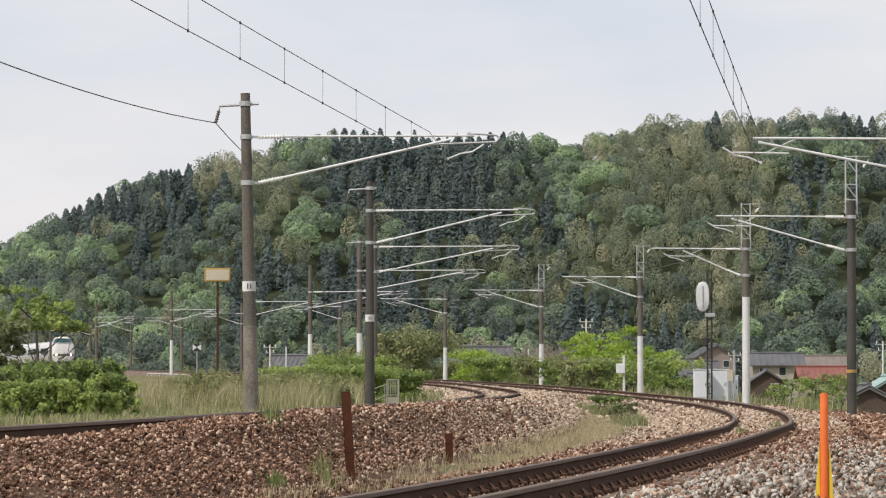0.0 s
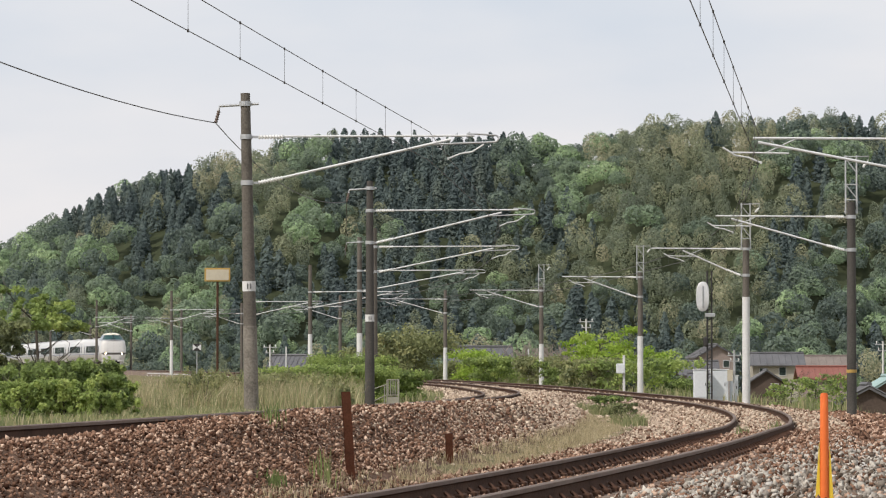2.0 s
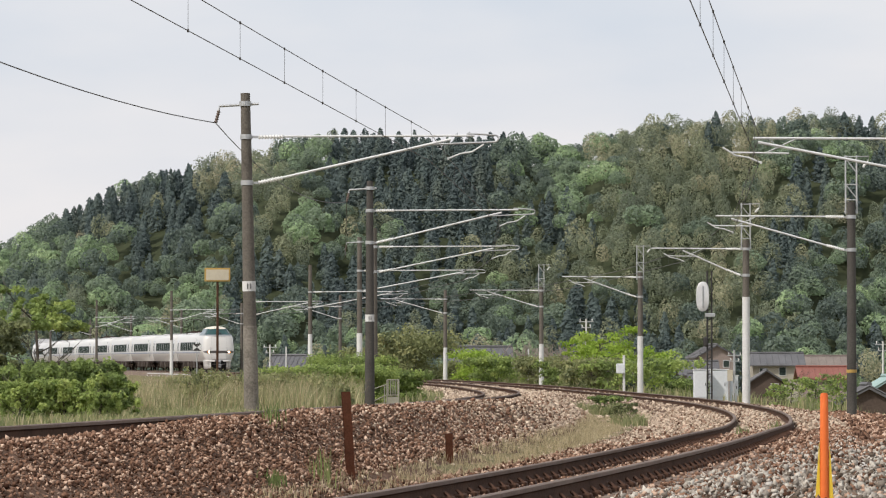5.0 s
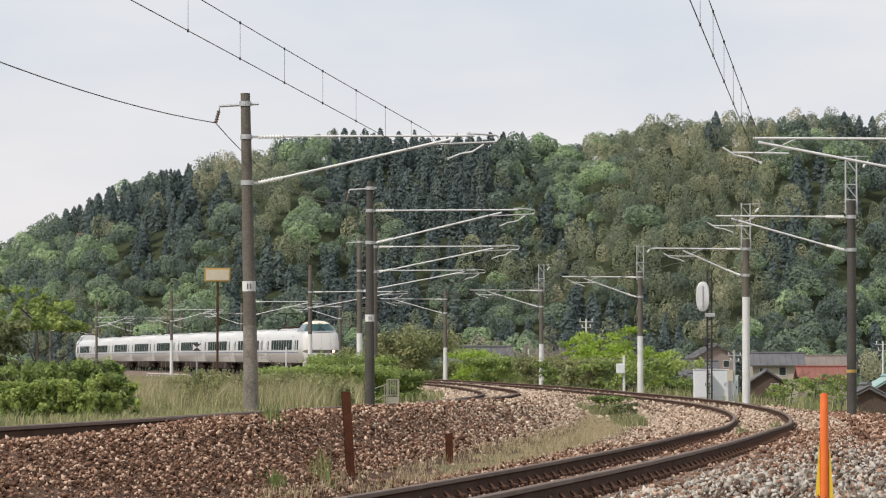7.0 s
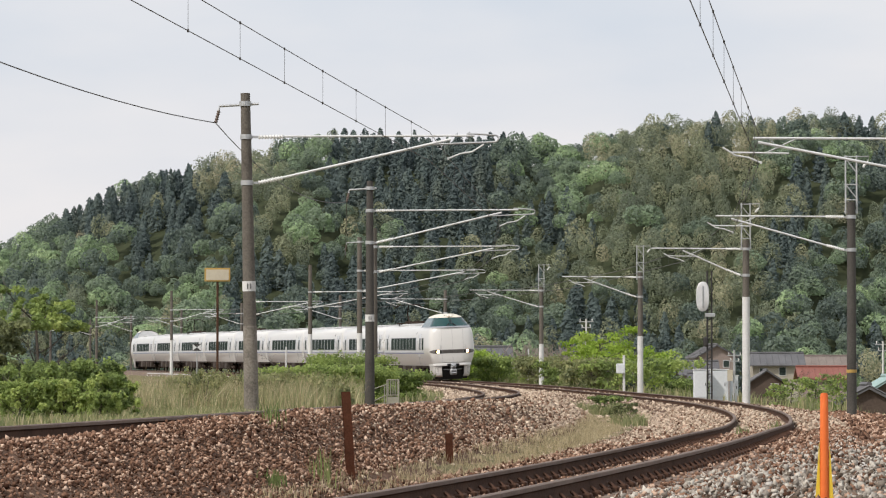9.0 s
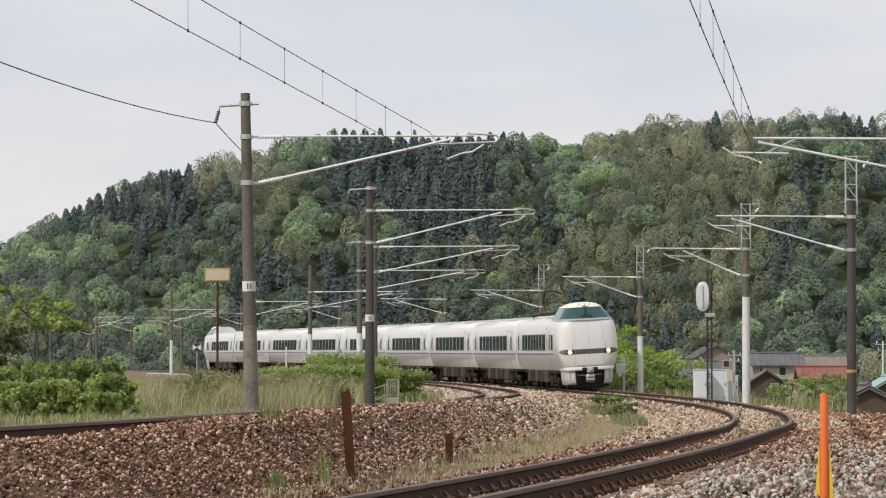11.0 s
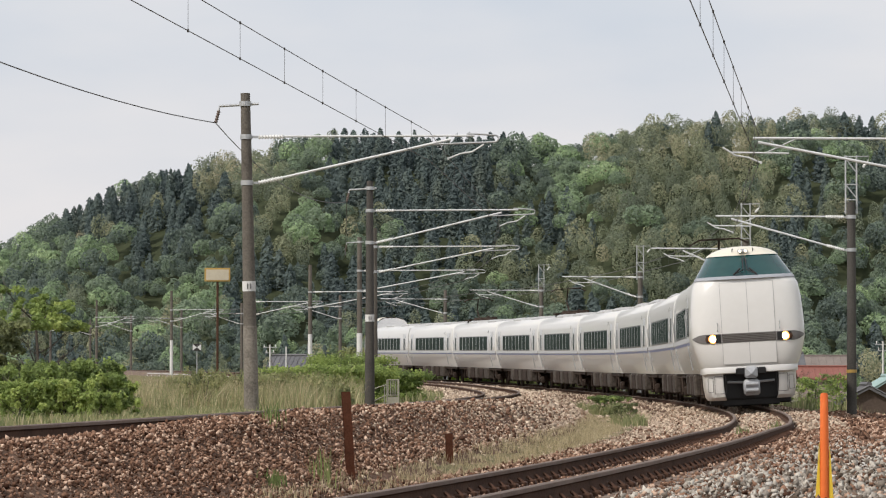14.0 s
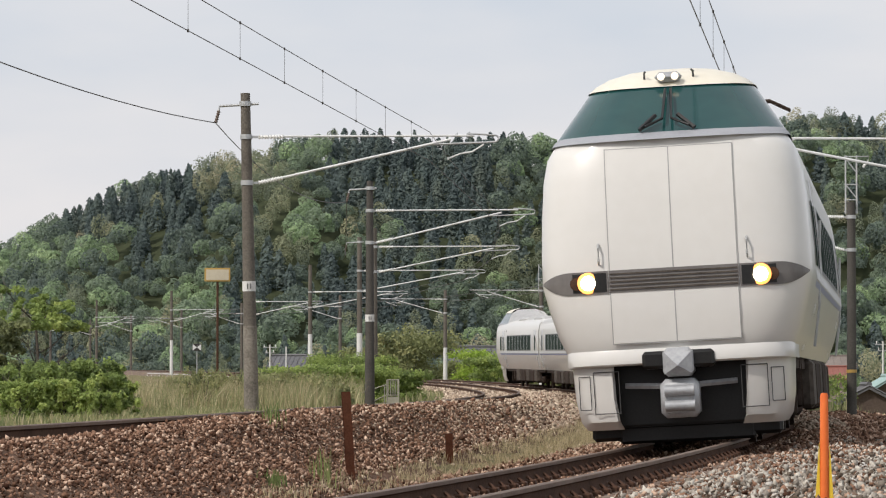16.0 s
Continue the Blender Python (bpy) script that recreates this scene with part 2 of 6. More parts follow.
LS, LX, LY, LH, LR = make_line()
RISE_Y = (-40, 105, 120, 150, 180, 215, 255, 330, 420, 524, 900)
RISE_Z = (0.0, 0.0, 0.02, 0.07, 0.18, 0.42, 0.70, 1.22, 1.74, 2.12, 2.4)
GAP_Y = (-40, 20, 32, 60, 100, 150, 180, 215, 250, 300, 330, 900)
GAP_D = (3.6, 4.6, 5.05, 6.2, 6.75, 6.95, 6.6, 5.6, 4.5, 4.0, 4.0, 4.0)
BZ_Y = (-40, 30, 60, 85, 130, 180, 215, 250, 300, 900)
BZ_UP = (0.365, 0.37, 0.385, 0.35, 0.34, 0.27, 0.18, 0.05, 0.0, 0.0)


def soft_interp(q, xs, ys, w=12.0):
    q = np.asarray(q, float)
    return sum(np.interp(q + o * w, xs, ys) for o in (-1, -0.5, 0, 0.5, 1)) / 5


def xa(y):
    return np.interp(y, LY, LX)


def za(y):
    return soft_interp(y, RISE_Y, RISE_Z)


def rail_z(y):
    """Rail tops of the outer track: packed up a little at the near end."""
    return za(y) + 0.075 * smooth01((74 - np.asarray(y, float)) / 22)


def xb_(y):
    return xa(y) - soft_interp(y, GAP_Y, GAP_D, 14)


def zb(y):
    return za(y) + soft_interp(y, BZ_Y, BZ_UP)


def on_line(s):
    x, y = np.interp(s, LS, LX), np.interp(s, LS, LY)
    return Vector((x, y, float(za(y)))), float(np.interp(s, LS, LH)), float(np.interp(s, LS, LR))


def smooth01(t):
    t = np.clip(t, 0, 1)
    return t * t * (3 - 2 * t)


# ---------------------------------------------------------------- ground
SKY_X = (-400, -250, -100, 0, 60, 110, 160, 200, 280, 350, 420, 480, 540, 600, 760, 860, 930, 1000, 1060, 1110, 1200, 1300, 1400, 1480, 1560, 1700, 1900, 2300)
SKY_Y = (640, 580, 505, 462, 430, 392, 372, 348, 322, 302, 290, 280, 258, 250, 252, 256, 258, 270, 254, 243, 222, 216, 206, 208, 216, 240, 300, 480)
HILL_0, HILL_1 = 790.0, 950.0


def hill(x, y):
    u = 784 + x * 7126 / 950.0
    top = (672 - np.interp(u, SKY_X, SKY_Y)) / 7126 * 950 - 6.6 + 0.5 * smooth01((420 - u) / 250) - 1.0 * smooth01((u - 1180) / 160) + 0.78
    g = np.clip((y - HILL_0) / (HILL_1 - HILL_0), 0, 1)
    p = 0.42 * g + 0.58 * smooth01(g)
    back = np.clip((y - HILL_1) / 500, 0, 1)
    gully = 3.2 * np.sin(x * 0.075 + y * 0.012) + 2.4 * np.sin(x * 0.16 - y * 0.021 + 1.3)
    return (top + 2.0) * p * (1 - 0.55 * back) + gully * np.sin(np.pi * g) - 2.4 * (1 - g)


def ground_z(x, y):
    x, y = np.asarray(x, float), np.asarray(y, float)
    A, B, ZA, ZB = xa(y), xb_(y), za(y), zb(y)
    a, b = x - A, x - B
    bed_a = ZA + 0.6 * (rail_z(y) - ZA) - 0.15 + np.clip(a, -1.5, 1.5) * 0.05 - np.clip(np.abs(a) - 1.55, 0, 99) * 0.52
    bed_b = ZB - 0.14 + np.clip(b, -1.5, 1.5) * 0.05 - np.clip(np.abs(b) - 1.55, 0, 99) * 0.50
    # stone heaped against the inner track's shoulder
    rim = ZB - 0.005 + 0.03 * np.sin(y * 0.9 + 1.1) * np.sin(x * 1.3) - 0.85 * np.clip(np.abs(b - 1.35) - 0.35, 0, 9)
    bed_b = np.where((b > 0.75) & (y > 30) & (y < 92), np.maximum(bed_b, bed_b + (rim - bed_b) * smooth01((y - 32) / 8) * smooth01((92 - y) / 24)), bed_b)
    # heap of fresh stone on the outer shoulder, near the camera
    near = np.clip((62 - y) / 16, 0, 1)
    heap = ZA + 0.03 - 0.55 * np.clip(1.75 - a, 0, 9) - 0.20 * np.clip(a - 3.3, 0, 9) ** 1.3 - (1 - near) * 0.5
    heap = heap + 0.05 * np.sin(x * 2.1 + 0.7) * np.sin(y * 0.9) + 0.03 * np.sin(x * 4.3 - y * 1.7)
    heap = np.where(a > 0.9, heap, -99)
    mid = ZA - 0.33
    left = np.where(b < 0, ZB - 0.36 - 0.16 * np.clip(-b - 9, 0, 12), -99)
    right = np.where(a > 0, ZA - 0.30 - 0.45 * np.clip(a - 4.2, 0, 6.0), -99)
    between = np.where((a <= 0) & (b >= 0), mid, -99)
    z = np.maximum.reduce([bed_a, bed_b, left, right, between, heap])
    far = smooth01((y - 540) / 60)
    low = np.where(a > 0, -2.4, -1.4)
    z = z * (1 - far) + low * far
    side = smooth01((np.abs(x - (A + B) / 2) - 30) / 60)
    z = z * (1 - side) + low * side
    return np.where(y > HILL_0, np.maximum(hill(x, y), -2.4 + 0 * x), z)


def grid_mesh(name, ys, cols, origin, mats, pick=None, jitter=0.0):
    yy = np.repeat(np.asarray(ys, float)[:, None], len(cols), 1)
    xx = origin(yy) + np.asarray(cols, float)[None, :]
    zz = ground_z(xx, yy)
    if jitter:
        zz = zz + np.random.normal(0, jitter, zz.shape) * (np.abs(cols)[None, :] < 14)
    v = np.stack([xx, yy, zz], -1).reshape(-1, 3)
    n, k = len(ys), len(cols)
    i = (np.arange(n - 1)[:, None] * k + np.arange(k - 1)[None, :]).ravel()
    f = np.stack([i, i + 1, i + k + 1, i + k], -1)
    mi = None
    if pick:
        c = v[f].mean(1)
        mi = pick(c[:, 0], c[:, 1])
    return bulk(name, v, f, mats, mi=mi, smooth=True)


def line_origin(y):
    keep = np.clip(y, -30, 540)
    return xa(keep) * (1 - smooth01((y - 540) / 200))


def ground_pick(x, y):
    a, b = x - xa(y), x - xb_(y)
    stone = ((a > -2.75) & (a < 2.6)) | ((b > -1.9) & (b < 2.7)) | ((a > 0) & (a < 5.5) & (y < 75))
    stone &= y < 560
    return np.where(stone, 0, np.where(y > HILL_0 - 5, 2, 1))


mat("forest_floor", (0.03, 0.038, 0.02), (0.06, 0.07, 0.038), 0.95, scale=0.05, fine=0.5, bump=0.3, spec=0.08)


def make_ground():
    ys = np.concatenate([np.arange(-25, 20, 3.0), np.arange(20, 70, 0.35), np.arange(70, 150, 0.9), np.arange(150, 340, 2.5), np.arange(340, 780, 10),
                         np.arange(780, 1000, 6.0), np.arange(1000, 1500, 50.0), [1600, 2000, 2600, 3400, 4500]])
    inner = np.concatenate([np.arange(-14, -9, 0.6), np.arange(-9, 6, 0.22), np.arange(6, 14, 0.7)])
    wing = np.concatenate([np.arange(15, 60, 5.0), np.arange(60, 200, 10.0), [230, 300, 450, 700, 1200, 2500]])
    cols = np.concatenate([-wing[::-1], inner, wing])
    me = grid_mesh("ground", ys, cols, line_origin, ["ballast_bed", "soil", "forest_floor"], ground_pick, 0.005)
    tagged(new("ground", me), "railway embankment of stone ballast, soil and wooded slope", "ground", kind="structure")


make_ground()

# ---------------------------------------------------------------- rails
RAIL_PROFILE = ((-0.062, -0.153), (0.062, -0.153), (0.062, -0.140), (0.012, -0.118), (0.009, -0.045), (0.033, -0.032), (0.034, -0.006), (0.024, 0.0),
                (-0.024, 0.0), (-0.034, -0.006), (-0.033, -0.032), (-0.009, -0.045), (-0.012, -0.118), (-0.062, -0.140))


def track_frame(fx, fz, y, lean):
    e = 0.5
    d = Vector((float(fx(y + e) - fx(y - e)), 2 * e, 0)).normalized()
    side = Vector((d.y, -d.x, 0))
    q = radians(lean)
    side = side * math.cos(q) + Vector((0, 0, 1)) * math.sin(q)
    return Vector((float(fx(y)), y, float(fz(y)))), d, side, side.cross(d)


def lean_at(y):
    return float(np.interp(y, LY, LR))


def make_track(name, fx, fz, label):
    tr = thing(name, label, "railway track", kind="structure")
    ys = np.concatenate([np.arange(-12, 60, 1.0), np.arange(60, 200, 1.5), np.arange(200, 620, 4.0)])
    frames = [track_frame(fx, fz, y, lean_at(y)) for y in ys]
    for off in (-0.566, 0.566):
        b = Build()
        rings = [[c + s * (off + px) + u * pz for px, pz in RAIL_PROFILE] for c, d, s, u in frames]
        b.loft(rings, True)
        n = len(RAIL_PROFILE)
        b.m = [1 if (i % n) in (5, 6, 7, 8, 9) else 0 for i in range(len(b.f))]
        part("rail", b, ["rail_side", "rail_head"], tr, smooth=50)
    return tr


TRACK_A = make_track("track_outer", xa, rail_z, "single railway track with rusty rails on brown ballast")
TRACK_B = make_track("track_inner", xb_, zb, "railway track on the raised brown ballast bed")

# ---------------------------------------------------------------- masts and overhead line


def insulator(b, p, q, r=0.058, n=9):
    p, q = Vector(p), Vector(q)
    d = (q - p)
    rot = d.to_track_quat("Z", "Y").to_matrix().to_4x4()
    L = d.length
    prof = [(0.02, 0)]
    for i in range(n):
        z = L * (i + 0.5) / n
        prof += [(0.03, z - L / n * 0.35), (r, z), (0.03, z + L / n * 0.3)]
    prof.append((0.02, L))
    b.lathe(prof, 10, Matrix.Translation(p) @ rot)


def mast(name, x, y, z0, top, r0, r1, track, label, arm=True, white_to=None, lattice=False, feeder=False, band=None, tag=None, cz=5.02, mess=0.44, dark=False, loop=True, ext=0.55, foot="concrete_light", lean=0.0):
    """A concrete mast with its hinged bracket over the track; track: (x, z of the rails)."""
    t = thing(name, label, "overhead line mast", "masts along the line", Matrix.Translation((x, y, 0)))
    b = Build()
    zs = np.linspace(z0 - 0.8, top, 9)
    off = lambda z: lean * (z - 2.9)
    b.tube([(off(z), 0, z) for z in zs], r0, 14, r1)
    part("pole", b, "concrete_dark" if dark else "concrete_pole", t, smooth=True)
    rr = lambda z: r0 + (r1 - r0) * (z - z0 + 0.8) / (top - z0 + 0.8)
    if white_to:
        b = Build()
        b.tube([(off(z0 - 0.7), 0, z0 - 0.7), (off(white_to), 0, white_to)], rr(z0) + 0.006, 14, rr(white_to) + 0.006)
        part("sleeve", b, foot, t, "white painted lower pole" if foot == "concrete_light" else "paler weathered lower pole", smooth=True)
    if tag:
        b = Build()
        b.tube([(off(tag), 0, tag), (off(tag + 0.21), 0, tag + 0.21)], rr(tag) + 0.008, 14, cap=False)
        part("plate", b, "concrete_light", t, "white plate with dark bars")
        b = Build()
        for dx in (-0.04, 0.02):
            b.box((dx + 0.02, -rr(tag) - 0.012, tag + 0.105), (0.02, 0.012, 0.11))
        part("mark", b, "seam", t)
    if band:
        b = Build()
        b.tube([(0, 0, band), (0, 0, band + 0.09)], rr(band) + 0.012, 14, cap=False)
        part("band", b, "sign_yellow", t, "yellow band")
    sgn = 1 if track[0] > x else -1
    reach = abs(track[0] - x)
    zr = track[1]
    if arm:
        zc, zm = zr + cz, zr + cz + mess
        r = rr(zm)
        ar = 0.024
        for zz in (zm + 0.03, zc - 0.49):
            b = Build()
            b.tube([(off(zz), 0, zz - 0.05), (off(zz), 0, zz + 0.05)], rr(zz) + 0.02, 14)
            b.box((off(zz) / 2 + sgn * (r + 0.06), 0, zz), (0.1 + abs(off(zz)), 0.06, 0.05))
            part("clamp", b, "galvanised", t)
        for p, q in (((sgn * (r + 0.08), 0, zm + 0.03), (sgn * (r + 0.62), 0, zm + 0.04)), ((sgn * (r + 0.08), 0, zc - 0.49), (sgn * (r + 0.6), 0, zc - 0.49 + 0.5 / (reach - 0.1) * (zm - zc + 0.45)))):
            b = Build()
            insulator(b, p, q)
            part("insulator", b, "porcelain", t, smooth=60)
        b = Build()
        b.tube([(sgn * (r + 0.6), 0, zm + 0.04), (sgn * (reach + ext), 0, zm + 0.06)], ar)
        part("top_tube", b, "galvanised_pale", t, smooth=True)
        b = Build()
        b.tube([(sgn * (r + 0.58), 0, zc - 0.49 + 0.48 / (reach - 0.1) * (zm - zc + 0.45)), (sgn * (reach + 0.05), 0, zm - 0.02)], ar * 1.15)
        part("strut", b, "galvanised_pale", t, smooth=True)
        b = Build()
        ex = reach + 0.95
        pts = [(sgn * (reach - 0.45), 0, zm - 0.13), (sgn * (ex - 0.1), 0, zm - 0.08)]
        pts += [(sgn * (ex + 0.1 * math.sin(a)), 0, zm + 0.0 - 0.08 * math.cos(a)) for a in (0.6, 1.2, 1.8, 2.4)] + [(sgn * (ex - 0.15), 0, zm + 0.08), (sgn * (reach + 0.4), 0, zm + 0.1)]
        if loop:
            b.tube(pts, 0.02)
            part("end_loop", b, "galvanised", t, smooth=True)
        else:
            b.tube([(sgn * (reach - 0.55), 0, zm - 0.24), (sgn * (reach + 0.6), 0, zm - 0.22)], 0.017)
            part("registration_tube", b, "galvanised_pale", t, smooth=True)
            b = Build()
            b.tube([(sgn * (reach - 0.7), 0, zm + 0.05), (sgn * (reach - 0.1), 0, zm - 0.23)], 0.015)
            part("brace", b, "galvanised", t)
        b = Build()
        b.tube([(sgn * (reach + 0.75), 0, zm - 0.12), (sgn * (reach + 0.5), 0, zc + 0.16), (sgn * (reach + 0.25), 0, zc + 0.12), (sgn * reach, 0, zc + 0.02)], 0.017)
        b.box((sgn * reach, 0, zc + 0.02), (0.03, 0.08, 0.05))
        part("steady_arm", b, "galvanised_pale", t, smooth=True)
    if lattice:
        # twin steel posts with cross bars that lengthen the mast
        for dx in (-0.16, 0.16):
            b = Build()
            b.tube([(dx, 0, top - 0.35), (dx, 0, top + 1.35)], 0.028, 6)
            part("extension_post", b, "galvanised", t)
        for pts in ([(-0.2, 0, top - 0.3), (0.2, 0, top - 0.3)], [(-0.2, 0, top + 0.05), (0.2, 0, top + 0.05)], [(-0.2, 0, top + 0.5), (0.2, 0, top + 0.5)],
                    [(-0.16, 0, top + 0.5), (0.16, 0, top + 0.1)], [(-0.16, 0, top + 1.25), (0.16, 0, top + 0.85)], [(-0.2, 0, top + 1.3), (0.52, 0, top + 1.32), (0.48, 0, top + 1.15)]):
            b = Build()
            b.tube(pts, 0.019, 6)
            part("cross_bar", b, "galvanised", t)
        b = Build()
        insulator(b, (0.47, 0, top + 1.16), (0.34, 0, top + 1.0), 0.05, 4)
        part("insulator", b, "porcelain", t, smooth=60)
    if feeder:
        b = Build()
        b.tube([(0.2, 0, top - 0.22), (-0.62, 0, top - 0.27), (-0.63, 0, top - 0.36)], 0.028, 8)
        b.tube([(off(top), 0, top - 0.27), (off(top), 0, top - 0.17)], r1 + 0.03, 14)
        part("feeder_arm", b, "galvanised", t)
        b = Build()
        insulator(b, (-0.63, 0, top - 0.36), (-0.70, 0, top - 0.62), 0.045, 5)
        part("insulator", b, "dark_porcelain", t, smooth=60)
    return t


mat("sign_yellow", (0.36, 0.23, 0.06), (0.46, 0.30, 0.08), 0.6, scale=2, fine=20, bump=0.05)

# masts of the outer track: x, y, pole top, options
OUTER = ((11.2, 79.0, 7.2), (11.87, 117.0, 5.95), (11.1, 147.5, 5.9), (9.65, 197.0, 6.0), (5.86, 240.0, 6.3), (0.16, 280.0, 6.6), (-8.3, 325.0, 7.2),
         (-19.0, 380.0, 7.6), (-27.6, 425.0, 7.8), (-36.4, 470.0, 8.0), (-45.7, 522.0, 8.2))
INNER = ((-4.05, 84.0, 6.76), (-2.2, 121.0, 6.75), (-2.65, 155.0, 6.6), (-4.0, 193.0, 7.6), (-8.25, 250.0, 7.9), (-14.1, 295.0, 7.6), (-23.6, 350.0, 8.5), (-35.7, 415.0, 9.0), (-45.8, 470.0, 9.2))


def make_masts():
    for i, (x, y, top) in enumerate(OUTER):
        tr = (float(xa(y)), float(za(y)))
        g = float(ground_z(x, y))
        white = {2: 3.8, 3: 2.9, 4: 2.9, 5: 3.0}.get(i)
        mast("overhead_mast", x, y, g, top if i in (1, 2, 3, 4) else top + 0.4, 0.15, 0.12, tr, "grey concrete mast with bracket over the outer track" if white is None else "concrete mast with white painted foot and bracket over the outer track",
             white_to=white, lattice=i in (1, 2, 3, 4), band=0.98 if i == 1 else None, dark=i == 1, loop=False, ext=(0.15, 0.5, 1.2, 1.1)[min(i, 3)])
    for i, (x, y, top) in enumerate(INNER):
        tr = (float(xb_(y)), float(zb(y)))
        g = float(ground_z(x, y))
        white = {0: 1.9, 3: 3.0, 4: 3.6, 6: 4.2}.get(i)
        mast("overhead_mast", x, y, g, top, 0.162 if i < 2 else 0.15, 0.10 if i < 2 else 0.11, tr, "weathered concrete mast with feeder arm beside the inner track" if i < 2 else "concrete mast with bracket over the inner track",
             feeder=i in (0, 1, 3), tag=2.62 if i == 0 else (2.52 if i == 1 else None), white_to=white, dark=i == 1, foot="concrete_weathered" if i == 0 else "concrete_light", lean=-0.0212 if i == 0 else 0.0)


make_masts()


def make_catenary(name, masts, fx, fz, label, first, over):
    th = thing(name, label, "overhead wires", kind="structure")
    pts = []
    for x, y, top in masts:
        pts.append((Vector((float(fx(y)), y, float(fz(y)) + 5.04)), 0.46))
    pts[0] = first
    # span that comes over the camera
    pts.insert(0, over)
    y1 = over[0].y - 42
    pts.insert(0, (Vector((float(fx(y1)), y1, over[0].z)), over[1]))
    for (p, hp), (q, hq) in zip(pts, pts[1:]):
        L = (q - p).length
        near = p.y < 130
        w = 0.0072 if near else 0.014
        b = Build()
        b.tube([p.lerp(q, i / 6) for i in range(7)], w, 5)
        part("contact_wire", b, "wire", th)
        b = Build()
        sag = 0.04 if p.y < 70 else 0.16
        mp = []
        for i in range(13):
            t = i / 12
            c = p.lerp(q, t)
            mp.append(c + Vector((0, 0, hp + (hq - hp) * t - sag * 4 * t * (1 - t))))
        b.tube(mp, w, 5)
        part("messenger_wire", b, "wire", th)
        n = int(L / 4.55)
        if p.y < 250:
            for i in range(n):
                t = (i + 0.22) / n
                c = p.lerp(q, t)
                b = Build()
                top = c + Vector((0, 0, hp + (hq - hp) * t - sag * 4 * t * (1 - t)))
                b.tube([c, top], 0.0032, 4)
                for e in (c, top):
                    b.box(e, (0.025, 0.05, 0.04))
                part("dropper", b, "wire", th)
    return th


make_catenary("catenary_outer", OUTER, xa, za, "contact wire, messenger wire and droppers over the outer track", (Vector((6.2, 79.0, 5.01)), 0.58), (Vector((1.57, 33.0, 5.0)), 0.64))
make_catenary("catenary_inner", INNER, xb_, zb, "contact wire, messenger wire and droppers over the inner track", (Vector((-0.28, 84.0, 5.35)), 0.60), (Vector((-4.81, 38.0, 5.37)), 0.52))

# ---------------------------------------------------------------- the train
W2 = ((0.98, 1.19), (1.06, 1.225), (1.3, 1.33), (1.6, 1.415), (1.86, 1.475), (2.2, 1.47), (2.6, 1.45), (3.0, 1.415), (3.25, 1.365), (3.4, 1.28), (3.5, 1.13), (3.56, 0.9), (3.6, 0.6), (3.615, 0.3), (3.62, 0.0))


def half(z):
    return float(np.interp(z, [a for a, _ in W2], [b for _, b in W2]))


FACE_N = 3.6


def nose_ring(z, L, hw, depth, set_back, n=22):
    """Plan outline at one height: along one flank, round the blunt face, back along the other. The face looks along -y."""
    pts = [(hw, L), (hw, depth + set_back + 1.2)]
    for i in range(n + 1):
        a = math.pi * i / n
        cx, sy = math.cos(a), math.sin(a)
        px = math.copysign(abs(cx) ** (2 / FACE_N), cx)
        py = abs(sy) ** (2 / FACE_N)
        pts.append((hw * px, set_back + depth * (1 - py)))
    pts += [(-hw, depth + set_back + 1.2), (-hw, L)]
    return [(x, y, z) for x, y in pts]


def set_back(z):
    return float(np.interp(z, (0.98, 1.12, 1.5, 2.2, 3.0, 3.46), (0.12, 0.03, 0.0, 0.02, 0.12, 0.24)))


def face_y(x, z, hw, depth=0.85):
    q = min(abs(x) / hw, 1)
    return set_back(z) + depth * (1 - (1 - q ** FACE_N) ** (1 / FACE_N))


def strip_on_face(b, x0, x1, z0, z1, proud=0.006, nx=10, nz=2, mi=0):
    rings = []
    for j in range(nz + 1):
        z = z0 + (z1 - z0) * j / nz
        hw = half(z)
        rings.append([(x0 + (x1 - x0) * i / nx, face_y(x0 + (x1 - x0) * i / nx, z, hw) - proud, z) for i in range(nx + 1)])
    b.loft(rings, False, mi)
    return b


def bogie(parent, y, wheels=True):
    bo = Build()
    for sx in (-1, 1):
        bo.box((sx * 0.98, y, 0.52), (0.14, 2.5, 0.2), bevel=0.04)
        bo.box((sx * 0.98, y, 0.74), (0.2, 0.55, 0.3), bevel=0.05)
        for dy in (-1.05, 1.05):
            bo.box((sx * 1.0, y + dy, 0.44), (0.24, 0.34, 0.32), bevel=0.05)
            bo.tube([(sx * 1.12, y + dy * 0.55, 0.4), (sx * 1.12, y + dy * 0.35, 0.95)], 0.045, 6)
    bo.box((0, y, 0.6), (1.9, 0.5, 0.25), bevel=0.05)
    g = part("bogie", bo, "underfloor", parent)
    for dy in (-1.05, 1.05):
        w = Build()
        for sx in (-1, 1):
            rot = Matrix.Translation((sx * 0.56, y + dy, 0.43)) @ Matrix.Rotation(math.pi / 2, 4, "Y")
            w.lathe([(0.2, -0.065), (0.40, -0.065), (0.43, -0.04), (0.43, 0.05), (0.2, 0.06)], 20, rot)
        w.tube([(-0.75, y + dy, 0.43), (0.75, y + dy, 0.43)], 0.08, 8)
        part("wheelset", w, "underfloor", g)
    return g


def side_sheet(b, sx, y0, y1, z0, z1, proud, nz=4, mi=0):
    rings = []
    for j in range(nz + 1):
        z = z0 + (z1 - z0) * j / nz
        hw = half(z) + proud
        rings.append([(sx * hw, y0, z), (sx * hw, y1, z)] if sx < 0 else [(sx * hw, y1, z), (sx * hw, y0, z)])
    b.loft(rings, False, mi)
    return b


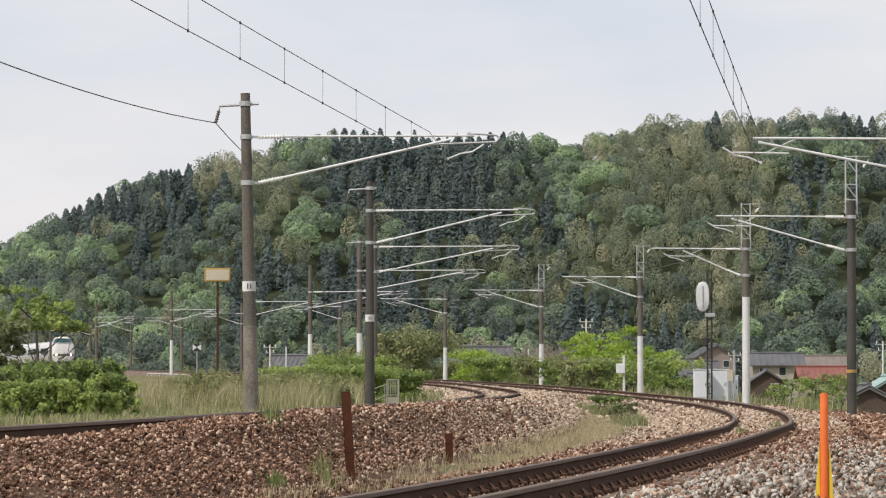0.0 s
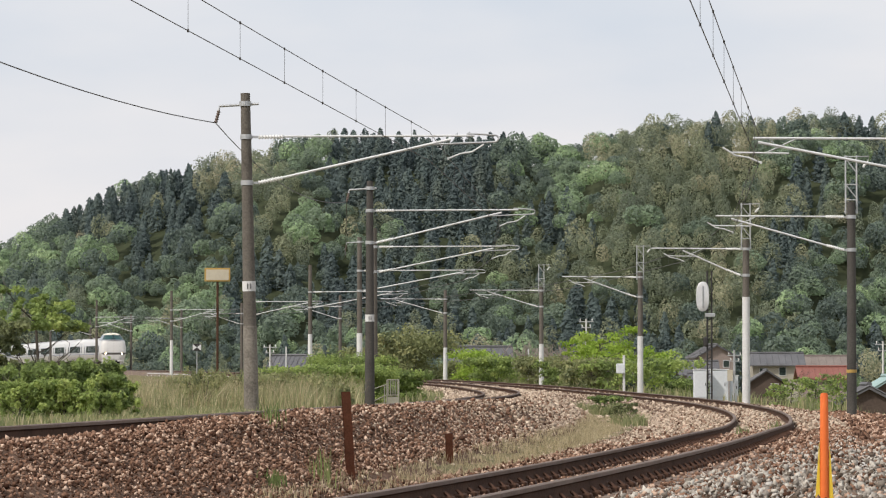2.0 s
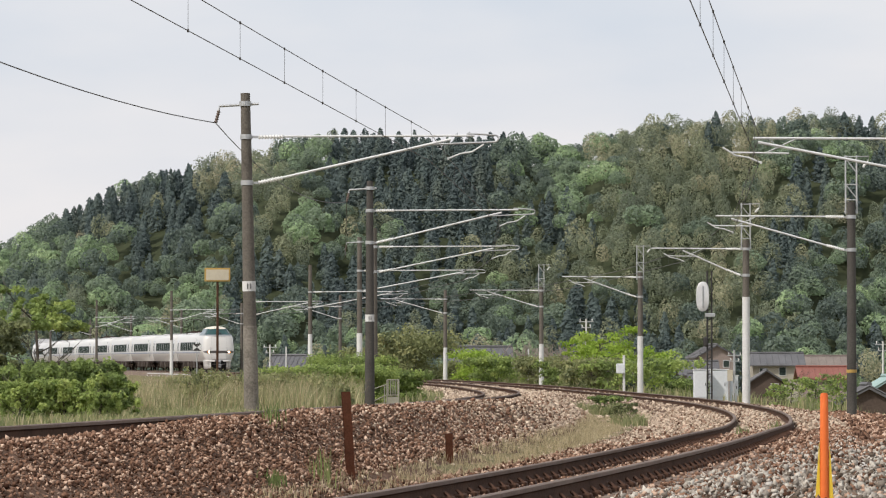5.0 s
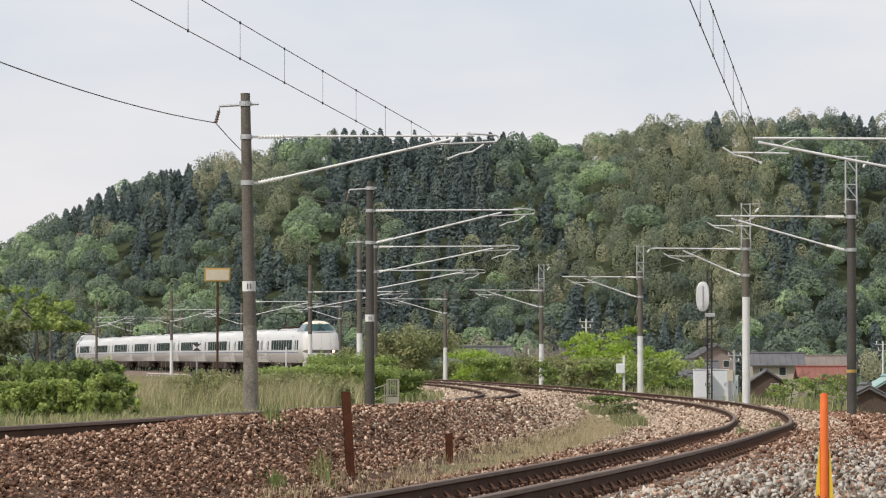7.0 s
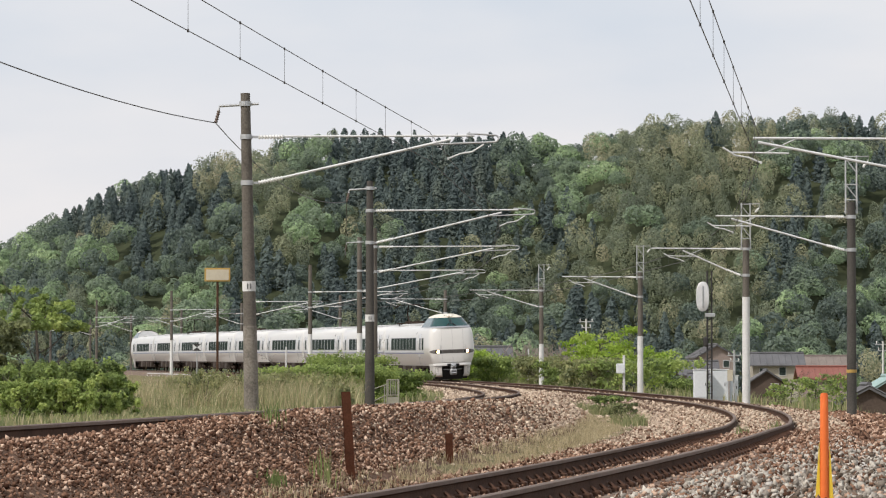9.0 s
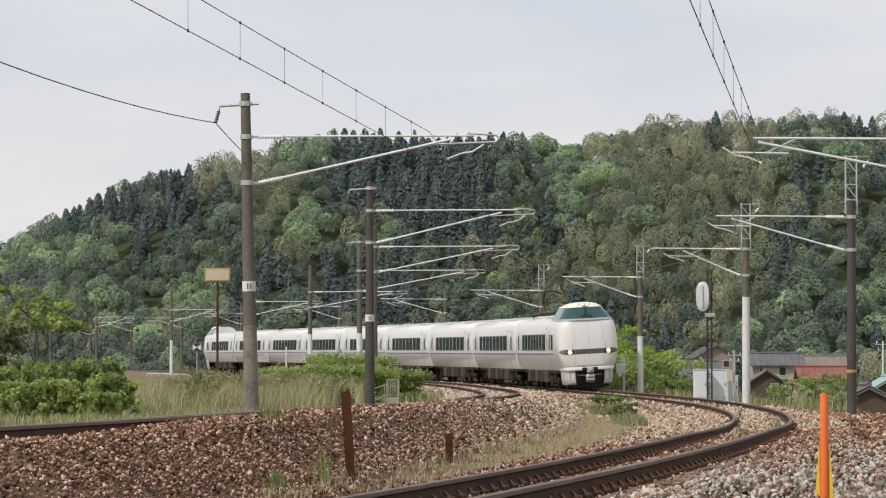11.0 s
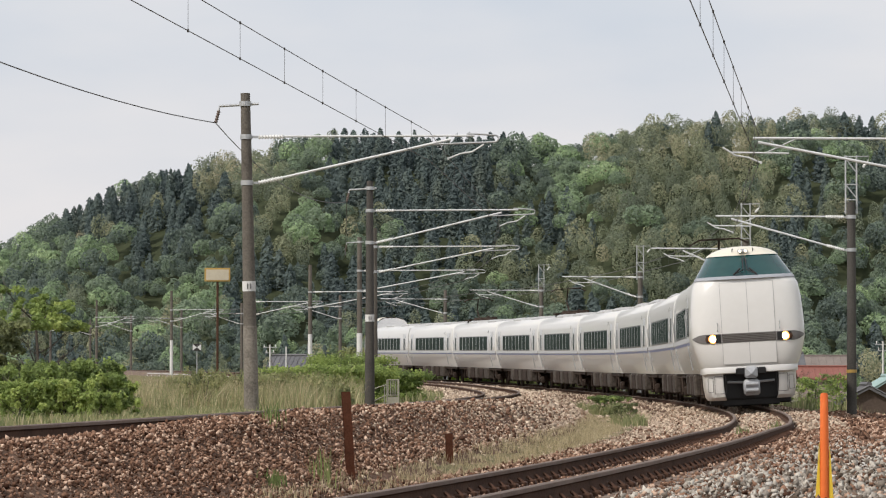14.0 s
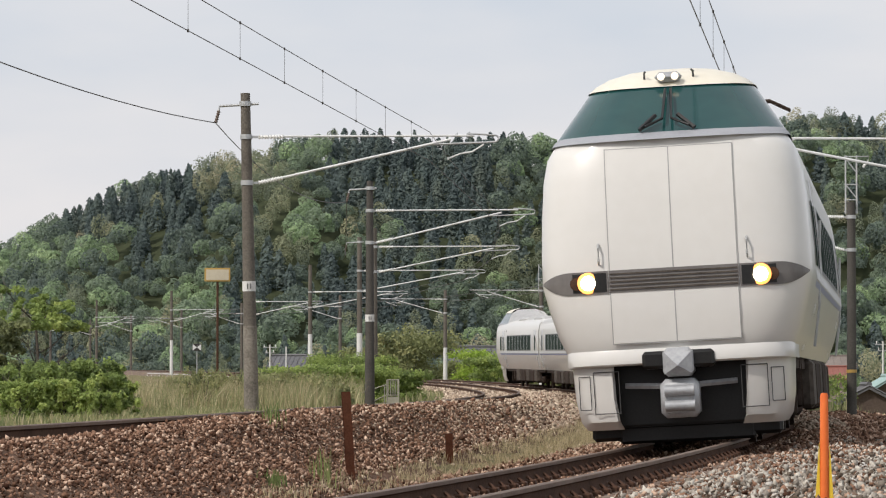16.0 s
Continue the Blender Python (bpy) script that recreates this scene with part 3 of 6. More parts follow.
def roof_unit(parent, y, L=3.4, w=1.7, h=0.22, base=3.50, mats="train_roof"):
    b = Build()
    rings = []
    for u, s in ((0, 0.82), (0.12, 0.95), (0.3, 1.0), (L - 0.3, 1.0), (L - 0.12, 0.95), (L, 0.82)):
        hh = h * (0.55 if u in (0, L) else 1.0)
        rings.append([(-w / 2 * s, y - L / 2 + u, base - 0.1), (-w / 2 * s, y - L / 2 + u, base + hh * 0.6), (-w / 2 * s + 0.18, y - L / 2 + u, base + hh),
                      (w / 2 * s - 0.18, y - L / 2 + u, base + hh), (w / 2 * s, y - L / 2 + u, base + hh * 0.6), (w / 2 * s, y - L / 2 + u, base - 0.1)])
    b.loft(rings, True, 0, True)
    return part("air_conditioner", b, mats, parent, smooth=35)


def pantograph(parent, y):
    b = Build()
    b.box((0, y, 3.78), (1.5, 1.3, 0.07))
    for dy, w, h in ((-2.3, 1.3, 0.34), (-3.6, 1.0, 0.26)):
        b.box((0.1, y + dy, 3.56 + h / 2), (w, 0.9, h), bevel=0.04)
        b.tube([(0.3, y + dy, 3.6 + h), (0.3, y - 0.4, 3.82)], 0.04, 6)
    for sx in (-0.6, 0.6):
        for dy in (-0.5, 0.5):
            insulator(b, (sx, y + dy, 3.55), (sx, y + dy, 3.76), 0.08, 3)
    b.tube([(0, y - 0.35, 3.84), (0, y + 0.75, 4.35)], 0.045, 6)
    b.tube([(0, y + 0.75, 4.35), (0, y - 0.1, 5.0)], 0.035, 6)
    part("pantograph_frame", b, "underfloor", parent, smooth=50)
    b = Build()
    for dy in (-0.2, 0.1):
        b.tube([(-0.9, y + dy, 4.86), (-0.6, y + dy, 5.02), (0.6, y + dy, 5.02), (0.9, y + dy, 4.86)], 0.025, 6)
    part("contact_strip", b, "underfloor", parent)


def common_car(t, y0, y1, kind):
    """Flank details, running gear and roof gear of a car that spans y0 to y1 in its own space."""
    for sx in (-1, 1):
        # window band: broad dark strip split by narrow pillars
        wa, wb = y0 + 3.5, y1 - 3.5
        n = 8
        step = (wb - wa) / n
        b = side_sheet(Build(), sx, wa - 0.12, wb + 0.12, 1.98, 2.80, 0.006)
        part("window_band", b, "black_housing", t)
        for i in range(n):
            b = side_sheet(Build(), sx, wa + i * step + 0.05, wa + (i + 1) * step - 0.05, 2.03, 2.76, 0.010)
            part("window", b, "window_glass", t)
        # pillars between the panes; their sun glint is put into the pale grey
        for i in range(1, n):
            b = side_sheet(Build(), sx, wa + i * step - 0.045, wa + i * step + 0.045, 1.99, 2.79, 0.03, 2)
            side_sheet(b, sx, wa + i * step - 0.045, wa + i * step - 0.044, 1.99, 2.79, 0.029, 2)
            part("window_pillar", b, "train_grey", t, "pale grey pillar")
        for e in (wa - 0.55, wb + 0.12):
            b = side_sheet(Build(), sx, e, e + 0.43, 1.98, 2.80, 0.005)
            part("window_end_panel", b, "train_grey", t, "pale grey panel")
        b = side_sheet(Build(), sx, y0, y1, 1.76, 1.83, 0.004, 1)
        part("stripe", b, "train_blue", t, "thin blue stripe")
        b = side_sheet(Build(), sx, y0, y1, 1.85, 1.96, 0.004, 1)
        part("stripe", b, "train_grey", t, "pale grey stripe")
        for yd in (y0 + 1.6, y1 - 1.6):
            for e in (-0.5, 0.5):
                b = side_sheet(Build(), sx, yd + e - 0.02, yd + e + 0.02, 1.05, 3.05, 0.008)
                part("door_edge", b, "seam", t)
            b = side_sheet(Build(), sx, yd - 0.48, yd + 0.48, 1.06, 3.03, 0.005)
            dr = part("door", b, "train_grey", t, "pale grey passenger door")
            b = side_sheet(Build(), sx, yd - 0.22, yd + 0.22, 2.0, 2.75, 0.011)
            part("door_window", b, "window_glass", dr)
            b = Build()
            b.tube([(sx * (half(1.3) + 0.03), yd + 0.75, 1.1), (sx * (half(1.6) + 0.03), yd + 0.75, 1.6), (sx * (half(2.0) + 0.03), yd + 0.75, 2.6)], 0.018, 5)
            part("handrail", b, "galvanised", t)
        for e in (-0.09, 0.09):
            b = side_sheet(Build(), sx, y0 + 3.1 + e - 0.05, y0 + 3.1 + e + 0.05, 2.98, 3.13, 0.006, 1)
            part("side_lamp", b, "seam", t)
    for yy, L, m in ((y0 + 6.3, 1.6, "underfloor_box"), (y0 + 8.4, 2.0, "underfloor"), (y0 + 10.6, 1.2, "underfloor_box"), (y0 + 12.4, 1.8, "underfloor"), (y0 + 14.2, 1.0, "underfloor_box")):
        b = Build()
        b.box((0, yy, 0.66), (2.5, L, 0.62), bevel=0.05)
        part("equipment_box", b, m, t)
    b = Build()
    b.box((0, (y0 + y1) / 2, 0.93), (2.3, y1 - y0 - 0.5, 0.16))
    part("underframe", b, "underfloor", t)
    for yy in (y0 + 3.2, y1 - 3.2):
        bogie(t, yy)
    for yy in (y0 + 6.0, y1 - 5.2):
        roof_unit(t, yy)
    if kind == "motor":
        pantograph(t, y1 - 1.9)
    roof_unit(t, (y0 + y1) / 2 + 0.4, 2.0, 1.3, 0.16)


def middle_car(kind):
    L = 19.6
    t = thing("train_car", "white express train car with dark window band", "train car", "cars of the train")
    y0, y1 = -L / 2, L / 2
    b = Build()
    out = [(w, z) for z, w in W2] + [(-w, z) for z, w in reversed(W2[:-1])]
    rings = [[(x * s, y, z if z < 2 else z - (1 - s) * 0.6) for x, z in out] for y, s in ((y0, 0.965), (y0 + 0.06, 1.0), (y1 - 0.06, 1.0), (y1, 0.965))]
    b.loft(rings, True, 0, True)
    part("body", b, "train_white", t, smooth=35)
    for s in (-1, 1):
        b = Build()
        b.box((0, s * (L / 2 + 0.12), 2.15), (1.7, 0.3, 2.2), bevel=0.05)
        part("gangway", b, "underfloor", t)
    common_car(t, y0, y1, kind)
    return t


def cab_car():
    """A driving car; its nose looks along -y, and y = 0 is the nose."""
    L = 20.75
    t = thing("train_car", "white express driving car with teal windscreen and lit headlamps", "train car", "cars of the train")
    b = Build()
    rings = []
    for z, hw in W2[:10]:
        rings.append(nose_ring(z, L, hw, 0.85 if z < 3.3 else 0.95, set_back(z)))
    rings.append(nose_ring(3.46, L, 1.20, 0.95, 0.34))
    b.loft(rings)
    # roof behind the cab and the end wall
    out = [(w, z) for z, w in W2[9:]] + [(-w, z) for z, w in reversed(W2[9:-1])]
    b.loft([[(x, y, z - 0.003) for x, z in out] for y in (2.6, L - 0.06)])
    out = [(w, z) for z, w in W2] + [(-w, z) for z, w in reversed(W2[:-1])]
    b.loft([[(x * s, y, z) for x, z in out] for y, s in ((L - 0.06, 1.0), (L, 0.96))], True, 0, True)
    part("body", b, "train_white", t, smooth=42)
    # raised cab: grey sill, windscreen, cream roof
    def ring(z, hw, front, depth, back, n=20):
        pts = []
        for i in range(n + 1):
            a = math.pi * i / n
            px = math.copysign(abs(math.cos(a)) ** (2 / 3.0), math.cos(a))
            py = abs(math.sin(a)) ** (2 / 3.0)
            pts.append((hw * px, front + depth * (1 - py), z))
        return [(hw * 0.96, back, z)] + pts + [(-hw * 0.96, back, z)]
    sill = Build()
    sill.loft([ring(3.39, 1.315, 0.15, 0.9, 5.2), ring(3.44, 1.29, 0.22, 0.9, 5.1), ring(3.475, 1.26, 0.31, 0.9, 5.0)])
    part("windscreen_sill", sill, "sill_grey", t, "grey sill below the windscreen", smooth=40)
    glass = Build()
    glass.loft([ring(3.475 + (4.02 - 3.475) * q, 1.26 - (1.26 - 0.93) * q, 0.31 + 0.77 * q, 0.9, 5.0 - 0.8 * q) for q in (0, 0.25, 0.5, 0.75, 1)])
    part("windscreen", glass, "cab_glass", t, "dark teal wrap-round windscreen", smooth=40)
    roof = Build()
    q = [(4.02, 0.945, 1.05, 4.2), (4.09, 0.87, 1.15, 4.1), (4.17, 0.72, 1.3, 3.9), (4.235, 0.5, 1.55, 3.6), (4.275, 0.25, 1.9, 3.2), (4.285, 0.02, 2.2, 2.9)]
    roof.loft([ring(z, hw, fr, 0.9 * (hw / 0.945), bk) for z, hw, fr, bk in q])
    part("cab_roof", roof, "train_cream", t, "cream domed cab roof", smooth=50)
    back = Build()
    back.add([(1.26, 5.15, 3.4), (0.9, 4.2, 4.0), (0.5, 3.6, 4.19), (-0.5, 3.6, 4.19), (-0.9, 4.2, 4.0), (-1.26, 5.15, 3.4)], [(0, 1, 2, 3, 4, 5)])
    part("cab_back", back, "train_roof", t)
    # twin upper lamps and horns
    b = Build()
    b.box((0, 1.10, 4.125), (0.30, 0.14, 0.11), bevel=0.05)
    up = part("upper_lamp_housing", b, "coupler_grey", t)
    for sx in (-0.075, 0.075):
        b = Build()
        b.lathe([(0.001, 0), (0.042, 0.0), (0.04, 0.014), (0.001, 0.018)], 14, Matrix.Translation((sx, 1.03, 4.125)) @ Matrix.Rotation(math.pi / 2, 4, "X"))
        part("upper_lamp", b, "lamp_white", up, "lit white lamp")
    for sx in (-0.27, 0.27):
        b = Build()
        b.tube([(sx, 1.22, 4.12), (sx, 1.20, 4.185), (sx * 0.95, 1.14, 4.195)], 0.013, 6)
        part("antenna", b, "seam", t)
    # gangway door leaves with their joints
    for sx in (-1, 1):
        b = strip_on_face(Build(), 0.006 * sx, 0.685 * sx, 1.20, 3.30, 0.012, 6, 8)
        part("gangway_leaf", b, "train_white", t, "white gangway door leaf", smooth=40)
    b = Build()
    strip_on_face(b, -0.006, 0.006, 1.2, 3.3, 0.014, 1, 8)
    for x in (-0.69, 0.69):
        strip_on_face(b, x - 0.005, x + 0.005, 1.19, 3.31, 0.014, 1, 8)
    for z in (1.19, 3.305):
        strip_on_face(b, -0.69, 0.69, z - 0.005, z + 0.005, 0.014, 6, 1)
    part("gangway_joint", b, "joint_grey", t)
    # lamp band
    b = strip_on_face(Build(), -0.70, 0.70, 1.75, 1.99, 0.020, 10, 2)
    part("lamp_band", b, "train_band", t, "dark grey louvred band")
    for i in range(5):
        b = strip_on_face(Build(), -0.69, 0.69, 1.775 + i * 0.042, 1.79 + i * 0.042, 0.030, 10, 1)
        part("louvre", b, "underfloor_box", t)
    for sx in (-1, 1):
        rings = []
        for j in range(5):
            row = []
            for i in range(31):
                x = 0.71 + (1.452 - 0.71) * i / 30
                tp = 0.115 * max(0.0, (x - 1.12) / 0.332) ** 2.2
                z = 1.745 + tp * 1.15 + (0.245 - tp * 2.0) * j / 4
                row.append((sx * x, face_y(x, z, half(z)) - 0.012, z))
            rings.append(row)
        b = Build().loft(rings)
        hs = part("lamp_housing", b, "train_band", t, "dark grey headlamp housing with rounded end")
        b = strip_on_face(Build(), 0.73 * sx, 1.10 * sx, 1.765, 1.97, 0.018, 10, 2)
        part("lamp_recess", b, "black_housing", hs)
        yl = face_y(0.93, 1.9, 1.45)
        b = Build()
        b.lathe([(0.001, 0), (0.082, 0.0), (0.08, 0.03), (0.001, 0.045)], 18, Matrix.Translation((0.93 * sx, yl - 0.018, 1.865)) @ Matrix.Rotation(math.pi / 2, 4, "X"))
        part("headlamp", b, "headlamp", hs, "lit warm headlamp")
        b = Build()
        b.lathe([(0.075, -0.004), (0.118, -0.004), (0.112, 0.012), (0.085, 0.014)], 18, Matrix.Translation((0.93 * sx, yl - 0.02, 1.865)) @ Matrix.Rotation(math.pi / 2, 4, "X"))
        part("lamp_reflector", b, "lamp_reflector", hs, "orange glowing ring in place of the headlamp's glare")
        b = Build()
        b.lathe([(0.001, 0), (0.07, 0.0), (0.07, 0.02), (0.001, 0.03)], 14, Matrix.Translation((1.06 * sx, face_y(1.06, 1.9, 1.45) - 0.02, 1.865)) @ Matrix.Rotation(math.pi / 2, 4, "X"))
        part("tail_lamp", b, "rail_side", hs, "unlit red tail lamp")
        b = Build()
        b.tube([(0.80 * sx, face_y(0.8, 2.1, 1.45) - 0.01, 2.06), (0.80 * sx, face_y(0.8, 2.15, 1.45) - 0.06, 2.1), (0.80 * sx, face_y(0.8, 2.25, 1.45) - 0.06, 2.24), (0.80 * sx, face_y(0.8, 2.3, 1.45) - 0.01, 2.28)], 0.012, 6)
        part("grab_handle", b, "galvanised", t)
    # wipers
    for sx in (-1, 1):
        b = Build()
        b.tube([(0.03 * sx, 0.92, 3.98), (0.05 * sx, 0.36, 3.62), (0.24 * sx, 0.26, 3.53)], 0.016, 5)
        b.tube([(0.12 * sx, 0.38, 3.66), (0.3 * sx, 0.28, 3.5)], 0.026, 5)
        part("wiper", b, "black_housing", t, "black windscreen wiper")
    # brighter bumper lip, skirts, coupler
    b = Build()
    rings = [[(x, y - o, zz) for x, y, _ in nose_ring(1.1, 2.4, 1.245, 0.85, 0.02)[1:-1]] for zz, o in ((0.955, -0.02), (0.975, 0.012), (1.05, 0.018), (1.13, -0.012))]
    b.loft(rings)
    part("bumper_lip", b, "train_white", t, "white lip under the face", smooth=30)
    for sx in (-1, 1):
        b = Build()
        outer = [p for p in nose_ring(0.9, 2.2, 1.20, 0.8, 0.10) if p[0] * sx >= 0.60]
        if sx < 0:
            outer = outer[::-1]
        rings = []
        for z, k, o in ((1.0, 1.0, 0.0), (0.6, 0.985, 0.03), (0.36, 0.95, 0.10), (0.27, 0.90, 0.22)):
            rings.append([(sx * max(abs(x) * k, 0.60), y + o, z) for x, y, _ in outer])
        b.loft(rings)
        b.loft([[(p[0] * 0.97, p[1] + 0.05, p[2]) for p in r] for r in rings])
        sk = part("skirt", b, "train_white", t, "white skirt panel beside the coupler", smooth=35)
        for x0, x1, z0, z1 in ((0.66, 0.94, 0.45, 0.9), (0.98, 1.11, 0.5, 0.86)):
            b = Build()
            for p, q in (((x0, z0), (x1, z0)), ((x1, z0), (x1, z1)), ((x1, z1), (x0, z1)), ((x0, z1), (x0, z0))):
                f = lambda u, z: 0.092 + 0.8 * (1 - (1 - min(abs(u) / 1.20, 1) ** FACE_N) ** (1 / FACE_N)) + np.interp(z, (0.36, 0.6, 1.0), (0.10, 0.03, 0.0)) - 0.012
                b.tube([(sx * p[0], f(p[0], p[1]), p[1]), (sx * q[0], f(q[0], q[1]), q[1])], 0.005, 4)
            part("hatch_joint", b, "seam", sk)
    # near-black beam: deep shade behind the skirts is put into its colour
    b = Build()
    b.box((0, 0.95, 0.66), (2.0, 0.3, 0.7))
    part("buffer_beam", b, "black_housing", t)
    # black box on the lip, drawn for the dark open notch round the coupler
    b = Build()
    b.box((0, 0.12, 1.0), (0.78, 0.32, 0.19), bevel=0.035)
    part("coupler_shroud", b, "black_housing", t)
    for sx in (-1, 1):
        b = Build()
        b.tube([(0.2 * sx, 0.2, 0.72), (0.6 * sx, 0.35, 0.74)], 0.035, 6)
        part("hose", b, "coupler_grey", t)
    b = Build()
    b.box((0, 0.12, 0.97), (0.33, 0.5, 0.31), bevel=0.05)
    b.add([(-0.15, -0.14, 0.84), (0.15, -0.14, 0.84), (0.15, -0.14, 1.08), (-0.15, -0.14, 1.08), (0.0, -0.24, 0.93)], [(0, 1, 4), (1, 2, 4), (2, 3, 4), (3, 0, 4)])
    cp = part("coupler", b, "coupler_grey", t, "grey tight-lock coupler")
    b = Build()
    b.box((0, 0.1, 0.58), (0.42, 0.4, 0.42), bevel=0.06)
    for z in (0.5, 0.66):
        b.tube([(-0.16, -0.12, z), (0.16, -0.12, z)], 0.06, 10)
    part("electric_coupler", b, "coupler_grey", cp, smooth=40)
    # plough behind the coupler, and a black plate in place of shade there
    b = Build()
    b.box((0, 1.2, 0.5), (2.1, 0.3, 0.72), bevel=0.04)
    b.box((0, 1.1, 0.2), (1.5, 0.12, 0.2), bevel=0.03)
    part("rail_guard", b, "black_housing", t)
    common_car(t, 2.6, L, "trail")
    for sx in (-1, 1):
        b = side_sheet(Build(), sx, 2.7, 3.4, 2.0, 2.75, 0.012)
        part("cab_side_window", b, "window_glass", t)
    return t


FRONT = cab_car()
MID = middle_car("trail")
MOTOR = middle_car("motor")
MOTOR["label"] = "white express train car with pantograph and dark window band"
CARS = []                                     # object, distance of its origin from the nose, turned about


def make_train():
    CARS.append((FRONT, 0.0, False))
    at = 21.0
    for i in range(7):
        if i in (3, 5):
            ob = MOTOR if i == 3 else copy_thing(MOTOR, Matrix())
        else:
            ob = MID if i == 0 else copy_thing(MID, Matrix())
        CARS.append((ob, at + 10.05, None))
        at += 20.1
    CARS.append((copy_thing(FRONT, Matrix()), at + 21.0, True))
    pantograph(FRONT, 18.6)
    CARS[-1][0]["label"] = "white express driving car with teal windscreen at the tail"


make_train()


def pose_on_line(s_front, s_back, s_origin, turned):
    p, _, r1 = on_line(s_front)
    q, _, r2 = on_line(s_back)
    d = (q - p).normalized()                  # from the leading to the trailing bogie: the car's +y
    up = Vector((0, 0, 1))
    side = d.cross(up).normalized()
    up = side.cross(d)
    lean = radians((r1 + r2) / 2)
    s2 = side * math.cos(lean) + up * math.sin(lean)
    u2 = s2.cross(d)
    org = p + d * (s_origin - s_front) + s2 * 0.055
    if turned:
        s2, d = -s2, -d
    m = Matrix((s2, d, u2)).transposed().to_4x4()
    m.translation = org
    return m


def motions():
    """The train runs towards the camera at an even pace; every car sits on the line by its two bogies."""
    for ob, back, turned in CARS:
        rows = []
        for i in range(65):
            t = i * 0.25
            s = SPEED * (16.0 - t) + back
            if turned is None:
                rows.append((t, pose_on_line(s - 6.9, s + 6.9, s, False)))
            elif turned:
                rows.append((t, pose_on_line(s - 17.5, s - 4.8, s, True)))
            else:
                rows.append((t, pose_on_line(s + 4.8, s + 17.5, s, False)))
        walk(ob, rows)
    # the insect darts down across the upper sky
    rows = [(t, pose(x, 5.0, z, 62, 18, -148)) for t, x, z in ((0.0, 2.9, 5.0), (11.2, 1.05, 2.25), (11.4, 0.758, 1.795), (11.5, 0.4315, 1.188), (11.6, 0.02, 0.44), (11.8, -0.55, 0.34), (16.0, -3.4, 1.2))]
    walk(INSECT, rows)

# ---------------------------------------------------------------- wooded hill


def blob(n, rad, leaf, squash=1.0, lumps=14, spread=0.62, seed=0, up=0.35, jit=0.45):
    """Leaves as single triangles on a cluster of lumps: returns (n * 3, 3) corners."""
    r = np.random.default_rng(seed)
    d = r.normal(size=(lumps, 3))
    d /= np.linalg.norm(d, axis=1)[:, None]
    d[:, 2] = np.abs(d[:, 2]) * 1.1 - 0.25
    c = d * spread * r.uniform(0.75, 1.1, (lumps, 1))
    k = r.integers(0, lumps, n)
    q = r.normal(size=(n, 3))
    q /= np.linalg.norm(q, axis=1)[:, None]
    p = c[k] + q * (1 - spread) * r.uniform(0.75, 1.15, (n, 1))
    p *= np.array([rad, rad, rad * squash])
    nrm = q + r.normal(0, jit, (n, 3)) + np.array([0, 0, up])
    nrm /= np.linalg.norm(nrm, axis=1)[:, None]
    t = np.cross(nrm, r.normal(size=(n, 3)))
    t /= np.linalg.norm(t, axis=1)[:, None]
    u = np.cross(nrm, t)
    s = leaf * r.uniform(0.6, 1.4, (n, 1))
    a = p + t * s
    b = p - t * s * 0.5 + u * s * 0.75
    e = p - t * s * 0.5 - u * s * 0.75
    return np.stack([a, b, e], 1).reshape(-1, 3)


def crown(n, leaf, lumps, spread, tall, seed, jit=0.4, up=0.25):
    """A lobed crown of unit radius: leaves lie on the outer skin of its lobes. Returns corners and a tint shift for each leaf."""
    r = np.random.default_rng(seed)
    i = np.arange(lumps) + 0.5
    el = np.arcsin(1 - 1.35 * i / lumps) + r.normal(0, 0.12, lumps)
    az = i * 2.39996 + r.uniform(-0.4, 0.4, lumps)
    reach = spread * r.uniform(0.72, 1.12, lumps)
    c = np.stack([np.cos(el) * np.cos(az), np.cos(el) * np.sin(az), np.sin(el)], -1) * reach[:, None]
    rad = (1.04 - spread) * r.uniform(0.72, 1.25, lumps)
    hue = r.normal(0, 0.085, lumps)
    k = r.integers(0, lumps, n * 3)
    q = r.normal(size=(n * 3, 3))
    q /= np.linalg.norm(q, axis=1)[:, None]
    p = c[k] + q * rad[k][:, None] * r.uniform(0.82, 1.08, (n * 3, 1))
    d = np.linalg.norm(p[:, None, :] - c[None], axis=2) / rad[None]
    d[np.arange(n * 3), k] = 9
    keep = np.flatnonzero((d.min(1) > 0.86) & (q[:, 2] > -0.75) & ((p * q).sum(1) > -0.05))[:n]
    p, q, k = p[keep], q[keep], k[keep]
    m = len(p)
    p = p * (1, 1, tall)
    nrm = q + r.normal(0, jit, (m, 3)) + (0, 0, up)
    nrm /= np.linalg.norm(nrm, axis=1)[:, None]
    t = np.cross(nrm, r.normal(size=(m, 3)))
    t /= np.linalg.norm(t, axis=1)[:, None]
    u = np.cross(nrm, t)
    s = leaf * r.uniform(0.6, 1.4, (m, 1))
    v = np.stack([p + t * s, p - t * s * 0.5 + u * s * 0.75, p - t * s * 0.5 - u * s * 0.75], 1).reshape(-1, 3)
    return v, hue[k]


